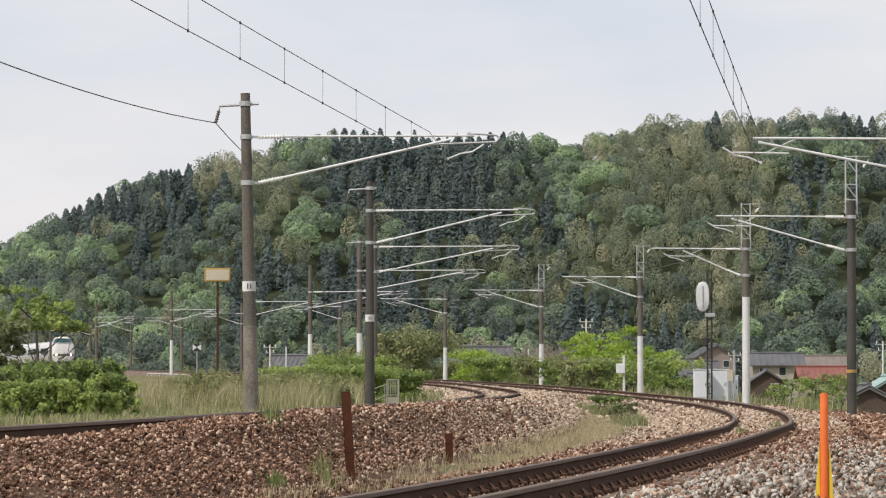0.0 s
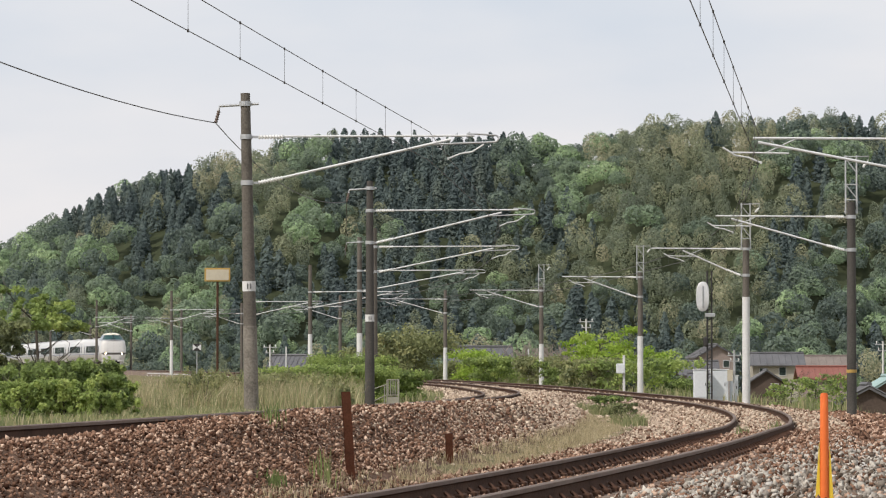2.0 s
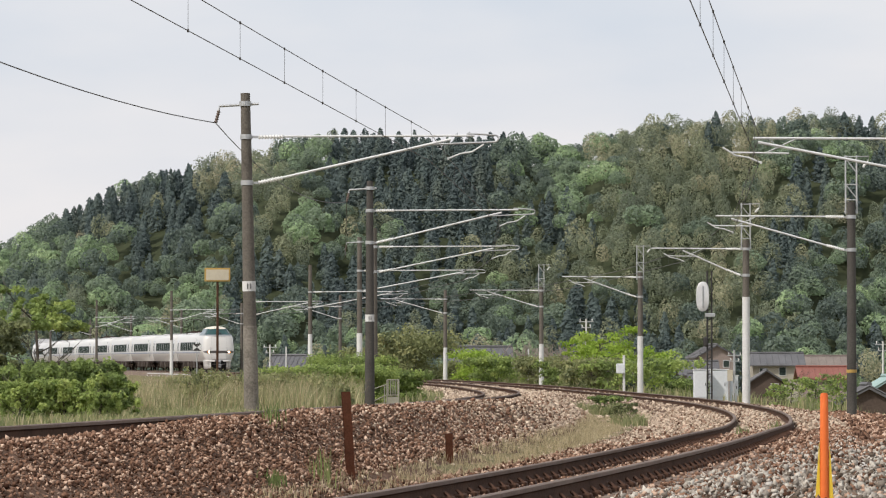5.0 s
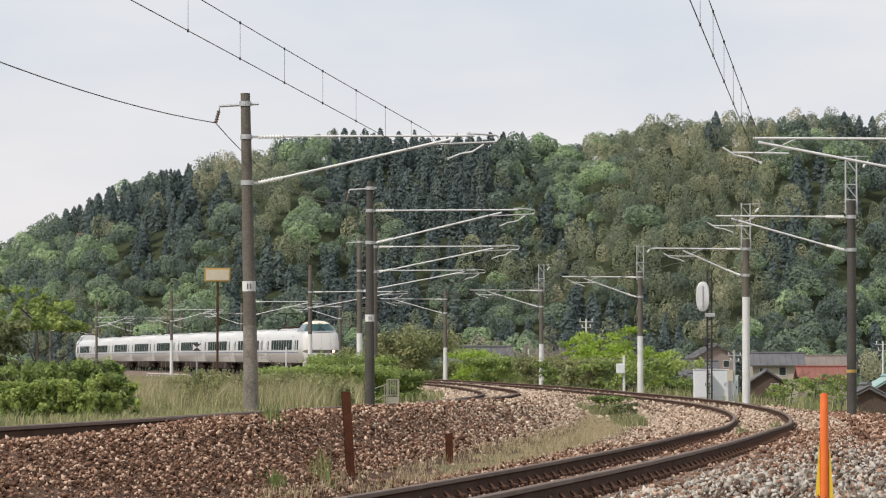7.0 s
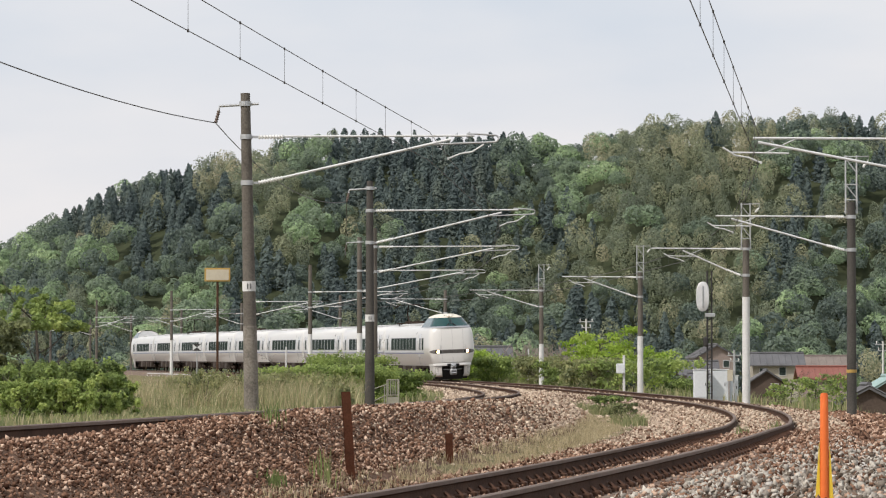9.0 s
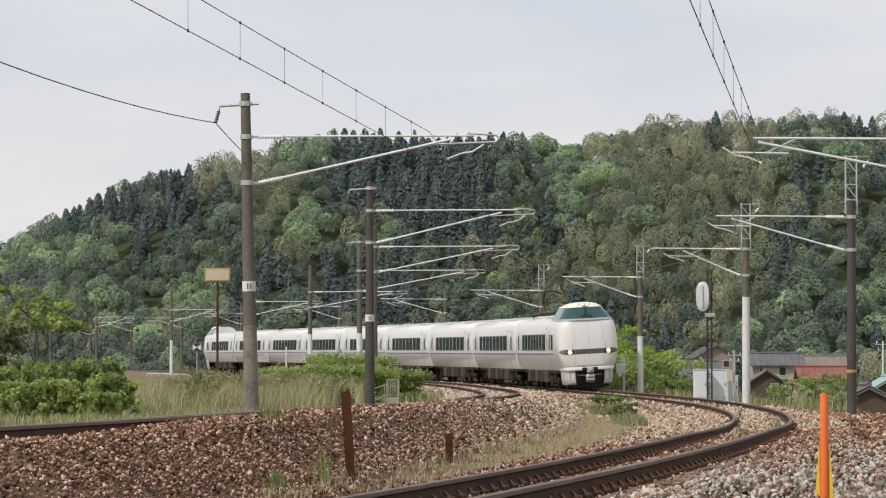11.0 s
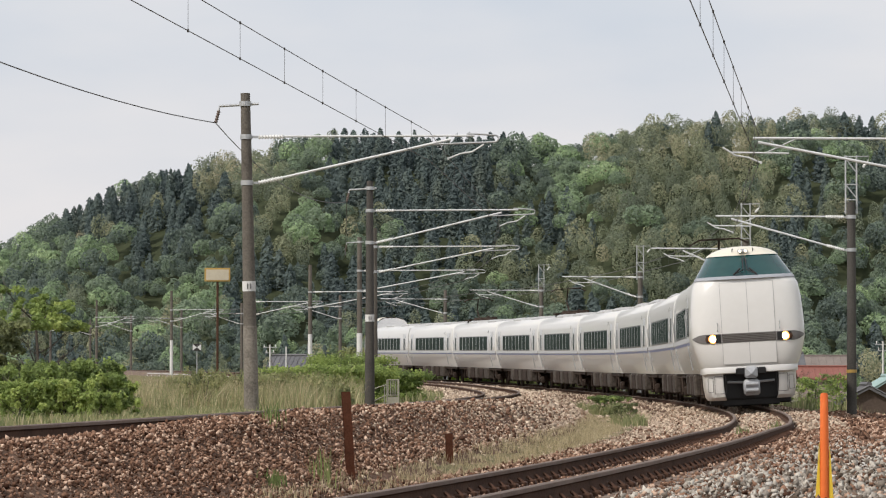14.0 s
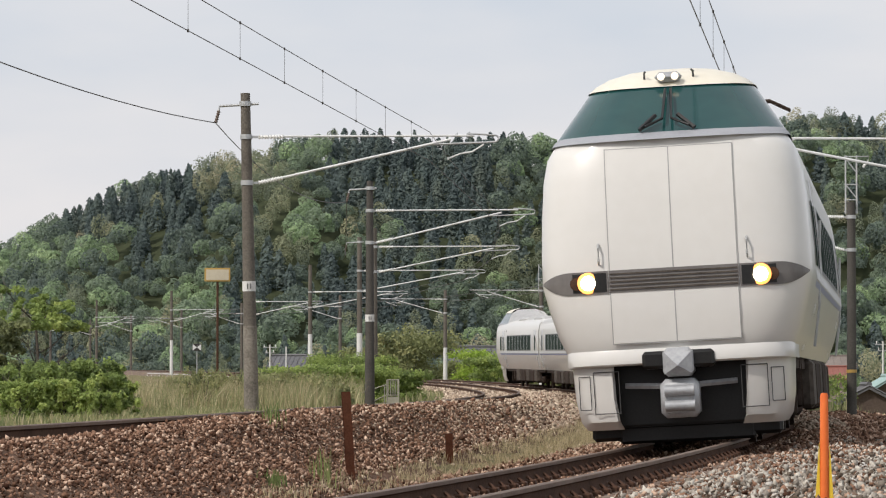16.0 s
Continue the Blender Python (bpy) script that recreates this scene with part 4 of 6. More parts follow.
def conifer(n, r0, leaf, seed):
    """Drooping sprays in soft whorls round a straight stem of unit height, with a blunt tip."""
    r = np.random.default_rng(seed)
    g = r.uniform(0, 1, n) ** 0.7
    a = r.uniform(0, 2 * np.pi, n)
    whorl = 0.84 + 0.16 * np.sin(g * 34 + 1.7 * np.sin(a * 2 + seed)) + 0.12 * np.sin(a * 3 + g * 9 + seed)
    rad = r0 * (0.06 + 0.94 * np.sin(np.clip(g * 1.75, 0, 1.57)) ** 0.75) * whorl * r.uniform(0.80, 1.06, n)
    p = np.stack([rad * np.cos(a), rad * np.sin(a), 0.985 * (1 - g)], -1)
    nrm = np.stack([np.cos(a), np.sin(a), np.full(n, 0.55)], -1) + r.normal(0, 0.42, (n, 3))
    nrm /= np.linalg.norm(nrm, axis=1)[:, None]
    t = np.cross(nrm, np.stack([-np.sin(a), np.cos(a), r.normal(0, 0.6, n)], -1))
    t /= np.linalg.norm(t, axis=1)[:, None]
    u = np.cross(nrm, t)
    s = leaf * r.uniform(0.6, 1.4, (n, 1))
    v = np.stack([p + t * s, p - t * s * 0.6 + u * s * 0.6, p - t * s * 0.6 - u * s * 0.6], 1).reshape(-1, 3)
    return v, 0.10 * np.sin(a * 2 + g * 12)


# hill foliage: pale and bluish, the haze of distance is put into the colours
tint_mat("broadleaf", [(0.0, (0.128, 0.166, 0.146)), (0.3, (0.186, 0.238, 0.184)), (0.6, (0.26, 0.335, 0.222)), (0.85, (0.335, 0.455, 0.25)), (1.0, (0.43, 0.535, 0.31))], trans=0.42, leaf=0.16)
tint_mat("cedar", [(0.0, (0.105, 0.138, 0.138)), (0.5, (0.132, 0.174, 0.162)), (1.0, (0.182, 0.218, 0.180))], trans=0.35, leaf=0.2)
tint_mat("bamboo", [(0.0, (0.19, 0.225, 0.168)), (0.4, (0.275, 0.31, 0.205)), (0.7, (0.37, 0.38, 0.24)), (1.0, (0.48, 0.45, 0.31))], trans=0.42, leaf=0.18)

# stands of one kind on the slope: bearing and height on the hill, their spreads, and how strongly they hold
STANDS = {
    "cedar": ((150, 375, 75, 45, 0.62), (275, 430, 55, 60, 0.7), (300, 320, 60, 22, 0.5), (755, 310, 140, 95, 1.0), (640, 520, 150, 60, 0.6), (990, 370, 45, 60, 0.6), (1430, 345, 42, 60, 0.8), (1010, 520, 45, 70, 0.4)),
    "bamboo": ((400, 300, 75, 40, 0.9), (500, 345, 45, 30, 0.6), (1180, 320, 190, 110, 0.75), (900, 500, 130, 60, 0.55), (1270, 480, 120, 70, 0.5)),
    "broadleaf": ((960, 300, 60, 60, 0.7), (1050, 320, 40, 40, 0.6), (1510, 500, 90, 90, 0.8), (110, 470, 110, 80, 0.5), (310, 490, 70, 60, 0.5)),
}


def make_forest():
    r = np.random.default_rng(5)
    protos = {
        "broadleaf": [crown(760, 0.092, 9 + s % 5, 0.60, 0.92 + 0.05 * (s % 4), s) for s in range(9)],
        "bamboo": [crown(620, 0.090, 8 + s % 4, 0.56, 1.5 + 0.1 * (s % 3), 20 + s, 0.45, 0.3) for s in range(7)],
        "cedar": [conifer(680, 0.175, 0.040, 40 + s) for s in range(7)],
    }
    verts = {k: [] for k in protos}
    tints = {k: [] for k in protos}
    y = HILL_0 - 3
    while y < 985:
        for x in np.arange(-126, 128, 4.0):
            px, py = x + r.uniform(-1.9, 1.9), y + r.uniform(-3.0, 3.0)
            u = 784 + px * 7126 / py
            if u < -120 or u > 1700:
                continue
            z = max(float(hill(px, py)) if py > HILL_0 else -2.2, -2.2)
            v = 672 - (z + 3.2) / py * 7126
            n2 = noise.noise(Vector((px * 0.05 + 9, py * 0.03, 7.7)))
            score = {}
            for j, kind in enumerate(protos):
                score[kind] = 0.55 * noise.noise(Vector((px * 0.045 + 31 * j, py * 0.03, 3.1 + 5 * j))) + r.normal(0, 0.13)
                score[kind] += sum(w * math.exp(-((u - a) / c) ** 2 - ((v - b) / d) ** 2) for a, b, c, d, w in STANDS[kind])
            score["broadleaf"] += 0.12
            kind = max(score, key=score.get)
            pr, shift = protos[kind][r.integers(len(protos[kind]))]
            an = r.uniform(0, 6.28)
            rot = np.array([[math.cos(an), -math.sin(an), 0], [math.sin(an), math.cos(an), 0], [0, 0, 1]])
            if kind == "cedar":
                h = r.uniform(6.2, 9.6)
                wide = r.uniform(0.95, 1.45)
                vs = (pr * (h * wide, h * wide, h)) @ rot.T + (px, py, z - 0.8)
                ti = np.clip(r.normal(0.42, 0.2), 0.05, 0.9)
            else:
                s = r.uniform(1.5, 3.4) * (1 + 0.25 * (r.uniform() < 0.12)) if kind == "broadleaf" else r.uniform(1.5, 2.7)
                lift = r.uniform(0.3, 3.0) if kind == "bamboo" else r.uniform(-0.2, 2.6)
                vs = (pr * (s * r.uniform(0.85, 1.15), s, s * r.uniform(0.85, 1.2))) @ rot.T + (px, py, z + s + lift)
                ti = np.clip(r.normal(0.38, 0.21) + 0.4 * n2 + (0.40 if r.uniform() < 0.15 else 0), 0.06, 0.95)
            verts[kind].append(vs)
            tints[kind].append(ti + shift)
        y += 5.9
    lab = {"broadleaf": "broadleaved wood in fresh spring green", "cedar": "dark green cedars on the hillside", "bamboo": "yellowish green bamboo groves on the hillside"}
    for k in protos:
        v = np.concatenate(verts[k])
        f = np.arange(len(v)).reshape(-1, 3)
        tagged(new("hill_" + k, bulk("hill_" + k, v, f, [k], np.concatenate(tints[k]))), lab[k], "trees", kind="stuff")


make_forest()
# ---------------------------------------------------------------- near vegetation
tint_mat("leaf_green", [(0.0, (0.14, 0.19, 0.075)), (0.35, (0.23, 0.305, 0.10)), (0.7, (0.34, 0.43, 0.13)), (1.0, (0.47, 0.54, 0.185))], trans=0.45)
tint_mat("leaf_lime", [(0.0, (0.18, 0.29, 0.04)), (0.5, (0.31, 0.44, 0.065)), (1.0, (0.45, 0.55, 0.14))], trans=0.45)
tint_mat("leaf_olive", [(0.0, (0.14, 0.165, 0.085)), (0.5, (0.25, 0.275, 0.125)), (1.0, (0.37, 0.37, 0.175))], trans=0.4)
tint_mat("reed", [(0.0, (0.17, 0.205, 0.09)), (0.4, (0.29, 0.30, 0.145)), (0.7, (0.44, 0.395, 0.22)), (1.0, (0.62, 0.53, 0.36))], trans=0.25)
tint_mat("straw", [(0.0, (0.20, 0.18, 0.095)), (0.4, (0.39, 0.325, 0.19)), (1.0, (0.60, 0.50, 0.33))], trans=0.25)
tint_mat("grass_green", [(0.0, (0.08, 0.125, 0.04)), (0.5, (0.15, 0.205, 0.065)), (1.0, (0.27, 0.30, 0.12))], trans=0.35)
mat("bark", (0.055, 0.045, 0.036), (0.11, 0.095, 0.08), 0.9, scale=3, fine=30, bump=0.4)
mat("twig", (0.22, 0.185, 0.155), (0.30, 0.26, 0.225), 0.9, scale=2, fine=20, bump=0.1)


def limbs(r, base, top, spread, n, r0, levels=2):
    """A trunk that forks into bent limbs: list of (points, radius, end radius), and the limb ends."""
    out, ends = [], []
    base, top = Vector(base), Vector(top)
    mid = base.lerp(top, 0.5) + Vector((r.uniform(-0.1, 0.1), r.uniform(-0.1, 0.1), 0)) * spread
    out.append(([base, mid, top], r0, r0 * 0.5))
    for i in range(n):
        a = i * 2.4 + r.uniform(-0.4, 0.4)
        st = base.lerp(top, r.uniform(0.3, 0.95))
        e = st + Vector((math.cos(a) * spread * r.uniform(0.5, 1), math.sin(a) * spread * r.uniform(0.5, 1), spread * r.uniform(0.25, 0.8)))
        m = st.lerp(e, 0.5) + Vector((0, 0, -0.06 * spread))
        out.append(([st, m, e], r0 * 0.4, r0 * 0.12))
        ends.append(e)
        if levels > 1:
            for k in range(3):
                f = e + Vector((r.uniform(-1, 1), r.uniform(-1, 1), r.uniform(-0.1, 0.8))) * spread * 0.4
                out.append(([m.lerp(e, 0.6), e.lerp(f, 0.5), f], r0 * 0.16, r0 * 0.07))
                ends.append(f)
    ends.append(top)
    return out, ends


def plant(name, label, category, pos, width, height, leaves, leaf, mats, tint=(0.5, 0.2), trunk=0.05, seed=1, flat=1.0, n=9, low=0.1, clump=0.22, group="", depth=None):
    """A bush or tree: forked stem and a crown of small leaves in uneven clumps."""
    r = random.Random(seed)
    g = np.random.default_rng(seed)
    t = thing(name, label, category, group, Matrix.Translation(pos))
    segs, ends = limbs(r, (0, 0, -0.1), (r.uniform(-0.1, 0.1), 0, height * 0.78), width * 0.5, n, trunk)
    b = Build()
    for pts, a, c in segs:
        b.tube(pts, a, 5, c, cap=False)
    part("trunk", b, "bark", t, smooth=True)
    depth = depth or width
    ctr = np.array([tuple(e) for e in ends])
    ctr[:, 1] *= depth / width
    extra = np.stack([g.uniform(-0.5, 0.5, n * 4) * width, g.uniform(-0.5, 0.5, n * 4) * depth, height * (low + (0.93 - low) * g.uniform(0, 1, n * 4) ** 1.2)], -1)
    lim = 1 - ((extra[:, 0] / (width / 2)) ** 2 * 0.8 + (extra[:, 1] / (depth / 2)) ** 2 * 0.8)
    extra[:, 2] = np.minimum(extra[:, 2], height * (0.35 + 0.6 * np.sqrt(np.clip(lim, 0.02, 1))))
    ctr = np.concatenate([ctr, extra])
    ctr[:, 2] = np.clip(ctr[:, 2], max(0.05, low * 0.92) * height, height * 0.95)
    k = len(ctr)
    vs, ti = [], []
    for i in range(k):
        m = leaves // k
        s = clump * min(width, height) * g.uniform(0.6, 1.3)
        v = blob(m, s, leaf, flat * g.uniform(0.6, 1.0), 7, 0.55, int(g.integers(1e6)), jit=0.6) + ctr[i]
        vs.append(v)
        ti.append(np.full(m, np.clip(g.normal(*tint), 0, 1)))
    v = np.concatenate(vs)
    v[:, 2] = np.maximum(v[:, 2], 0.0)
    part("crown", bulk(name + "_crown", v, np.arange(len(v)).reshape(-1, 3), [mats], np.concatenate(ti)), None, t)
    return t


def blades(name, label, pts, hgt, mats, per=6, width=0.012, lean=0.35, tint=(0.5, 0.2), seed=3, category="grass"):
    """Upright blades in tufts round the given ground points (n, 3)."""
    g = np.random.default_rng(seed)
    pts = np.repeat(np.asarray(pts, float), per, 0)
    n = len(pts)
    pts[:, :2] += g.normal(0, 0.06, (n, 2))
    a = g.uniform(0, 6.28, n)
    h = hgt * g.uniform(0.45, 1.15, n) * (1 + 0.32 * np.sin(pts[:, 0] * 2.3 + pts[:, 1] * 0.31) * np.sin(pts[:, 0] * 0.9 - pts[:, 1] * 0.73 + 1.0))
    d = np.stack([np.cos(a), np.sin(a)], -1) * (h * lean * g.uniform(0.1, 1.2, n))[:, None]
    w = np.stack([-np.sin(a + 0.9), np.cos(a + 0.9), np.zeros(n)], -1) * width * g.uniform(0.6, 1.3, n)[:, None]
    mid = pts + np.concatenate([d * 0.35, (h * 0.6)[:, None]], 1)
    tip = pts + np.concatenate([d, h[:, None]], 1)
    root = pts - np.array([0, 0, 0.03])
    v = np.stack([root - w, root + w, mid + w * 0.8, mid - w * 0.8, tip], 1).reshape(-1, 3)
    o = np.arange(n)[:, None] * 5
    f = np.concatenate([o + np.array([[0, 1, 2]]), o + np.array([[0, 2, 3]]), o + np.array([[3, 2, 4]])], 1).reshape(-1, 3)
    ti = np.repeat(np.clip(g.normal(tint[0], tint[1], n), 0, 1), 3)
    tagged(new(name, bulk(name, v, f, [mats], ti)), label, category, kind="stuff")


def scatter(n, x0, x1, y0, y1, seed, cond=None):
    g = np.random.default_rng(seed)
    x, y = g.uniform(x0, x1, n), g.uniform(y0, y1, n)
    if cond is not None:
        k = cond(x, y)
        x, y = x[k], y[k]
    return np.stack([x, y, ground_z(x, y)], -1)


def gz(x, y):
    return float(ground_z(x, y))


def make_vegetation():
    # thicket beside the inner track, of shrubs that grow into one another
    for i, (x, y, w, h, n, ti) in enumerate(((-7.75, 72.5, 1.25, 0.96, 8000, 0.38), (-7.0, 73.4, 1.15, 1.04, 8500, 0.33), (-6.45, 74.0, 1.05, 1.06, 8500, 0.37), (-5.95, 73.2, 0.8, 0.80, 6000, 0.36),
                                             (-6.55, 70.2, 0.9, 0.72, 5500, 0.74), (-6.05, 70.6, 0.7, 0.50, 3200, 0.66), (-7.4, 70.0, 1.1, 0.70, 5000, 0.58))):
        plant("shrub", "green broadleaved shrub with upright sprays beside the inner track" if ti < 0.6 else "low shrub with bright yellow green leaves", "shrub", (x, y, gz(x, y)), w, h, n, 0.036, "leaf_green", (ti, 0.2), 0.018, 110 + i,
              depth=w * 0.9, low=0.03, clump=0.12, n=15, flat=1.7, group="shrubs beside the inner track")
    plant("small_tree", "small leafy tree with bare forked limbs", "tree", (-8.05, 80, gz(-8.05, 80)), 1.8, 2.68, 8500, 0.042, "leaf_green", (0.5, 0.2), 0.045, 13, n=12, low=0.74, clump=0.085)
    plant("shrub", "dark overgrown shrub with yellow green tips", "shrub", (-8.72, 79, gz(-8.72, 79)), 0.95, 2.0, 11000, 0.038, "leaf_olive", (0.2, 0.25), 0.03, 14, low=0.02, clump=0.16, n=15)
    # olive brush that stands in the tall grass
    r = random.Random(23)
    for i in range(22):
        y = 92 + 34 * ((i * 0.618) % 1.0)
        x = (-0.064 + 0.040 * ((i * 0.382 + 0.13) % 1.0)) * y
        if x - float(xb_(y)) > -2.6:
            continue
        plant("shrub", "small olive shrub with thin upright stems in the tall grass", "shrub", (x, y, gz(x, y)), r.uniform(0.6, 1.1), r.uniform(0.6, 1.0), 1900, 0.030, "leaf_olive", (r.uniform(0.3, 0.75), 0.25), 0.014, 140 + i,
              low=0.05, clump=0.11, n=9, flat=2.2, group="olive shrubs in the tall grass")
    plant("shrub", "dark green clump in the stony ground between the tracks", "shrub", (4.85, 122, gz(4.85, 122)), 1.15, 0.55, 4500, 0.03, "leaf_green", (0.22, 0.2), 0.012, 171, low=0.02, clump=0.2, n=12)
    plant("shrub", "grey green weedy clump between the tracks", "shrub", (4.42, 99, gz(4.42, 99)), 0.75, 0.5, 2600, 0.026, "leaf_olive", (0.3, 0.22), 0.012, 172, low=0.02, clump=0.2, n=10)
    for i, (x, y, w, h, ti) in enumerate(((-3.9, 126, 2.2, 1.25, 0.55), (-5.2, 133, 2.2, 1.2, 0.6), (-2.6, 132, 1.8, 1.3, 0.5), (-4.6, 121, 1.6, 0.9, 0.65), (-1.6, 137, 1.6, 1.1, 0.45), (-3.2, 140, 2.4, 1.7, 0.5))):
        plant("shrub", "bright green shrub in the tall grass", "shrub", (x, y, gz(x, y)), w * 1.1, h * 0.85, 9000, 0.05, "leaf_green", (ti, 0.2), 0.02, 20 + i, low=0.02, clump=0.3, n=12, group="shrubs behind the inner track")
    for i, (x, y, w, h, ti) in enumerate(((-2.0, 305, 5.5, 5.2, 0.45), (-5.2, 330, 5, 4.6, 0.6), (1.2, 312, 4.5, 4.0, 0.4), (-6.5, 352, 6, 5.0, 0.5))):
        plant("shrub", "olive green thicket beyond the curve", "shrub", (x, y, gz(x, y) - 0.3), w, h * 0.8, 6000, 0.15, "leaf_olive", (ti, 0.22), 0.05, 30 + i, low=0.02, clump=0.3, n=12, group="thickets beyond the curve")
    for i, (x, y, w, h, m, ti) in enumerate(((8.7, 224, 3.6, 4.3, "leaf_lime", 0.6), (11.0, 226, 3.6, 4.5, "leaf_lime", 0.55))):
        plant("tree", "small spreading tree with lime green leaves", "tree", (x, y, gz(x, y) - 0.3), w, h * 0.9, 5200, 0.085, m, (ti, 0.18), 0.06, 40 + i, low=0.45, flat=0.6, clump=0.16, group="lime green trees")
    for i, (x, y, w, h, m, ti) in enumerate(((2.6, 276, 2.8, 3.2, "leaf_lime", 0.5), (4.4, 281, 2.6, 3.0, "leaf_lime", 0.3), (10.6, 214, 5.0, 2.6, "leaf_green", 0.5), (7.9, 216, 3.0, 2.2, "leaf_olive", 0.6), (12.9, 213, 2.4, 2.5, "leaf_green", 0.4), (5.9, 247, 2.4, 2.3, "leaf_olive", 0.5), (7.2, 236, 2.6, 2.0, "leaf_green", 0.4), (3.4, 262, 3.0, 2.2, "leaf_green", 0.45), (1.2, 283, 2.6, 2.2, "leaf_olive", 0.45))):
        plant("shrub", "green shrub behind the outer track", "shrub", (x, y, gz(x, y) - 0.2), w, h * 0.8, 6000, 0.09, m, (ti, 0.22), 0.04, 50 + i, low=0.02, clump=0.3, n=12, group="shrubs behind the outer track")
    for i, (x, y, w, h) in enumerate(((12.6, 146, 1.6, 1.7), (13.7, 148, 1.5, 1.5), (14.6, 149, 1.2, 1.8))):
        plant("shrub", "young green shrub below the outer embankment", "shrub", (x, y, gz(x, y)), w, max(0.6, 0.85 + 0.25 * (i == 2) - gz(x, y)) * 0.95, 1500, 0.05, "leaf_green", (0.45, 0.25), 0.02, 70 + i, low=0.1, clump=0.18, group="shrubs below the embankment")
    for i, (x, y, w, h) in enumerate(((-6.9, 112, 1.2, 0.7), (-5.3, 118, 1.3, 0.9), (-8.2, 120, 1.2, 0.65), (-4.9, 106, 1.1, 0.8))):
        plant("shrub", "low olive shrub in the tall grass", "shrub", (x, y, gz(x, y)), w, h, 4000, 0.045, "leaf_olive", (0.5, 0.25), 0.02, 80 + i, low=0.02, clump=0.28, n=10, group="low shrubs in the tall grass")
    # bare brush
    r = random.Random(4)
    for k, (x, y) in enumerate(((6.4, 306), (8.0, 300), (9.6, 309))):
        t = thing("bare_bush", "leafless grey brown brush", "shrub", "bare brush", Matrix.Translation((x, y, gz(x, y) - 0.2)))
        b = Build()
        for i in range(85):
            a, e = r.uniform(0, 6.28), r.uniform(0.2, 1.5)
            h = r.uniform(2.5, 5.6)
            p = Vector((math.cos(a) * e * 0.3, math.sin(a) * e * 0.3, 0))
            m = p + Vector((math.cos(a) * e * 0.5, math.sin(a) * e * 0.5, h * 0.55))
            q = m + Vector((r.uniform(-0.7, 0.7), r.uniform(-0.7, 0.7), h * 0.45))
            b.tube([p, m, q], 0.055, 3, 0.03, cap=False)
            for j in range(4):
                s = m.lerp(q, r.uniform(0, 0.9))
                b.tube([s, s + Vector((r.uniform(-0.8, 0.8), r.uniform(-0.8, 0.8), r.uniform(0.3, 1.0)))], 0.035, 3, 0.018, cap=False)
        part("crown", b, "twig", t)
    # reeds and grasses
    blades("tall_grass", "tall olive and straw coloured grass behind the inner track", scatter(5200, -13, -2.5, 88, 128, 5, lambda x, y: (x - xb_(y) < -3.4)), 0.66, "reed", 7, 0.0062, 0.55, (0.42, 0.30), 3)
    blades("dry_stalks", "pale dry stalks standing in the tall grass", scatter(3800, -13, -2.5, 88, 128, 105, lambda x, y: (x - xb_(y) < -3.2)), 0.84, "straw", 4, 0.004, 0.4, (0.30, 0.28), 103)
    blades("tall_grass_far", "tall olive grass on the far side of the curve", scatter(4200, -22, -4, 130, 255, 6, lambda x, y: (x - xb_(y) < -3.6)), 0.46, "reed", 6, 0.016, 0.5, (0.28, 0.26), 4)
    blades("verge_grass", "green and straw coloured grass along the foot of the shrubs", scatter(2600, -11, -3, 62, 90, 7, lambda x, y: (x - xb_(y) < -3.0)), 0.20, "reed", 8, 0.007, 0.5, (0.35, 0.3), 5)
    blades("dry_grass", "short dry straw between the two tracks", scatter(21000, -4, 7, 28, 112, 8, lambda x, y: (x - xb_(y) > 2.5) & (x - xa(y) < -2.45 - 0.013 * np.clip(y - 38, 0, 60))), 0.105, "straw", 9, 0.0035, 0.8, (0.5, 0.25), 6)
    blades("weeds", "fresh green weeds between the two tracks", np.concatenate([
        scatter(7, -1.52, -1.40, 34.4, 34.9, 9), scatter(5, 4.85, 5.0, 66, 67, 14), scatter(5, 5.9, 6.1, 72, 73, 15), scatter(5, -1.75, -1.65, 39, 40, 10)]), 0.17, "grass_green", 9, 0.006, 0.5, (0.55, 0.25), 7)
    blades("tall_weed", "tall green weed stalks at the foot of the ballast bank", scatter(5, -1.12, -1.02, 37.0, 37.5, 11), 0.36, "grass_green", 7, 0.006, 0.25, (0.85, 0.2), 17)
    blades("weed_patch", "grey green weeds in the stony ground between the tracks", np.concatenate([scatter(90, 4.1, 5.5, 119, 126, 12), scatter(55, 4.15, 4.75, 93, 98, 13)]), 0.34, "reed", 10, 0.009, 0.8, (0.3, 0.25), 18)
    blades("bank_grass", "low grass on the inner shoulder", scatter(5200, -24, 0, 130, 345, 19, lambda x, y: (x - xb_(y) < -1.75) & (x - xb_(y) > -8)), 0.30, "reed", 6, 0.018, 0.5, (0.35, 0.28), 19)
    blades("far_verge", "rough grass on the outer slope", scatter(4000, 3, 24, 128, 300, 16, lambda x, y: (x - xa(y) > 3.0) & (x - xa(y) < 10)), 0.5, "reed", 6, 0.02, 0.4, (0.3, 0.25), 8)


make_vegetation()

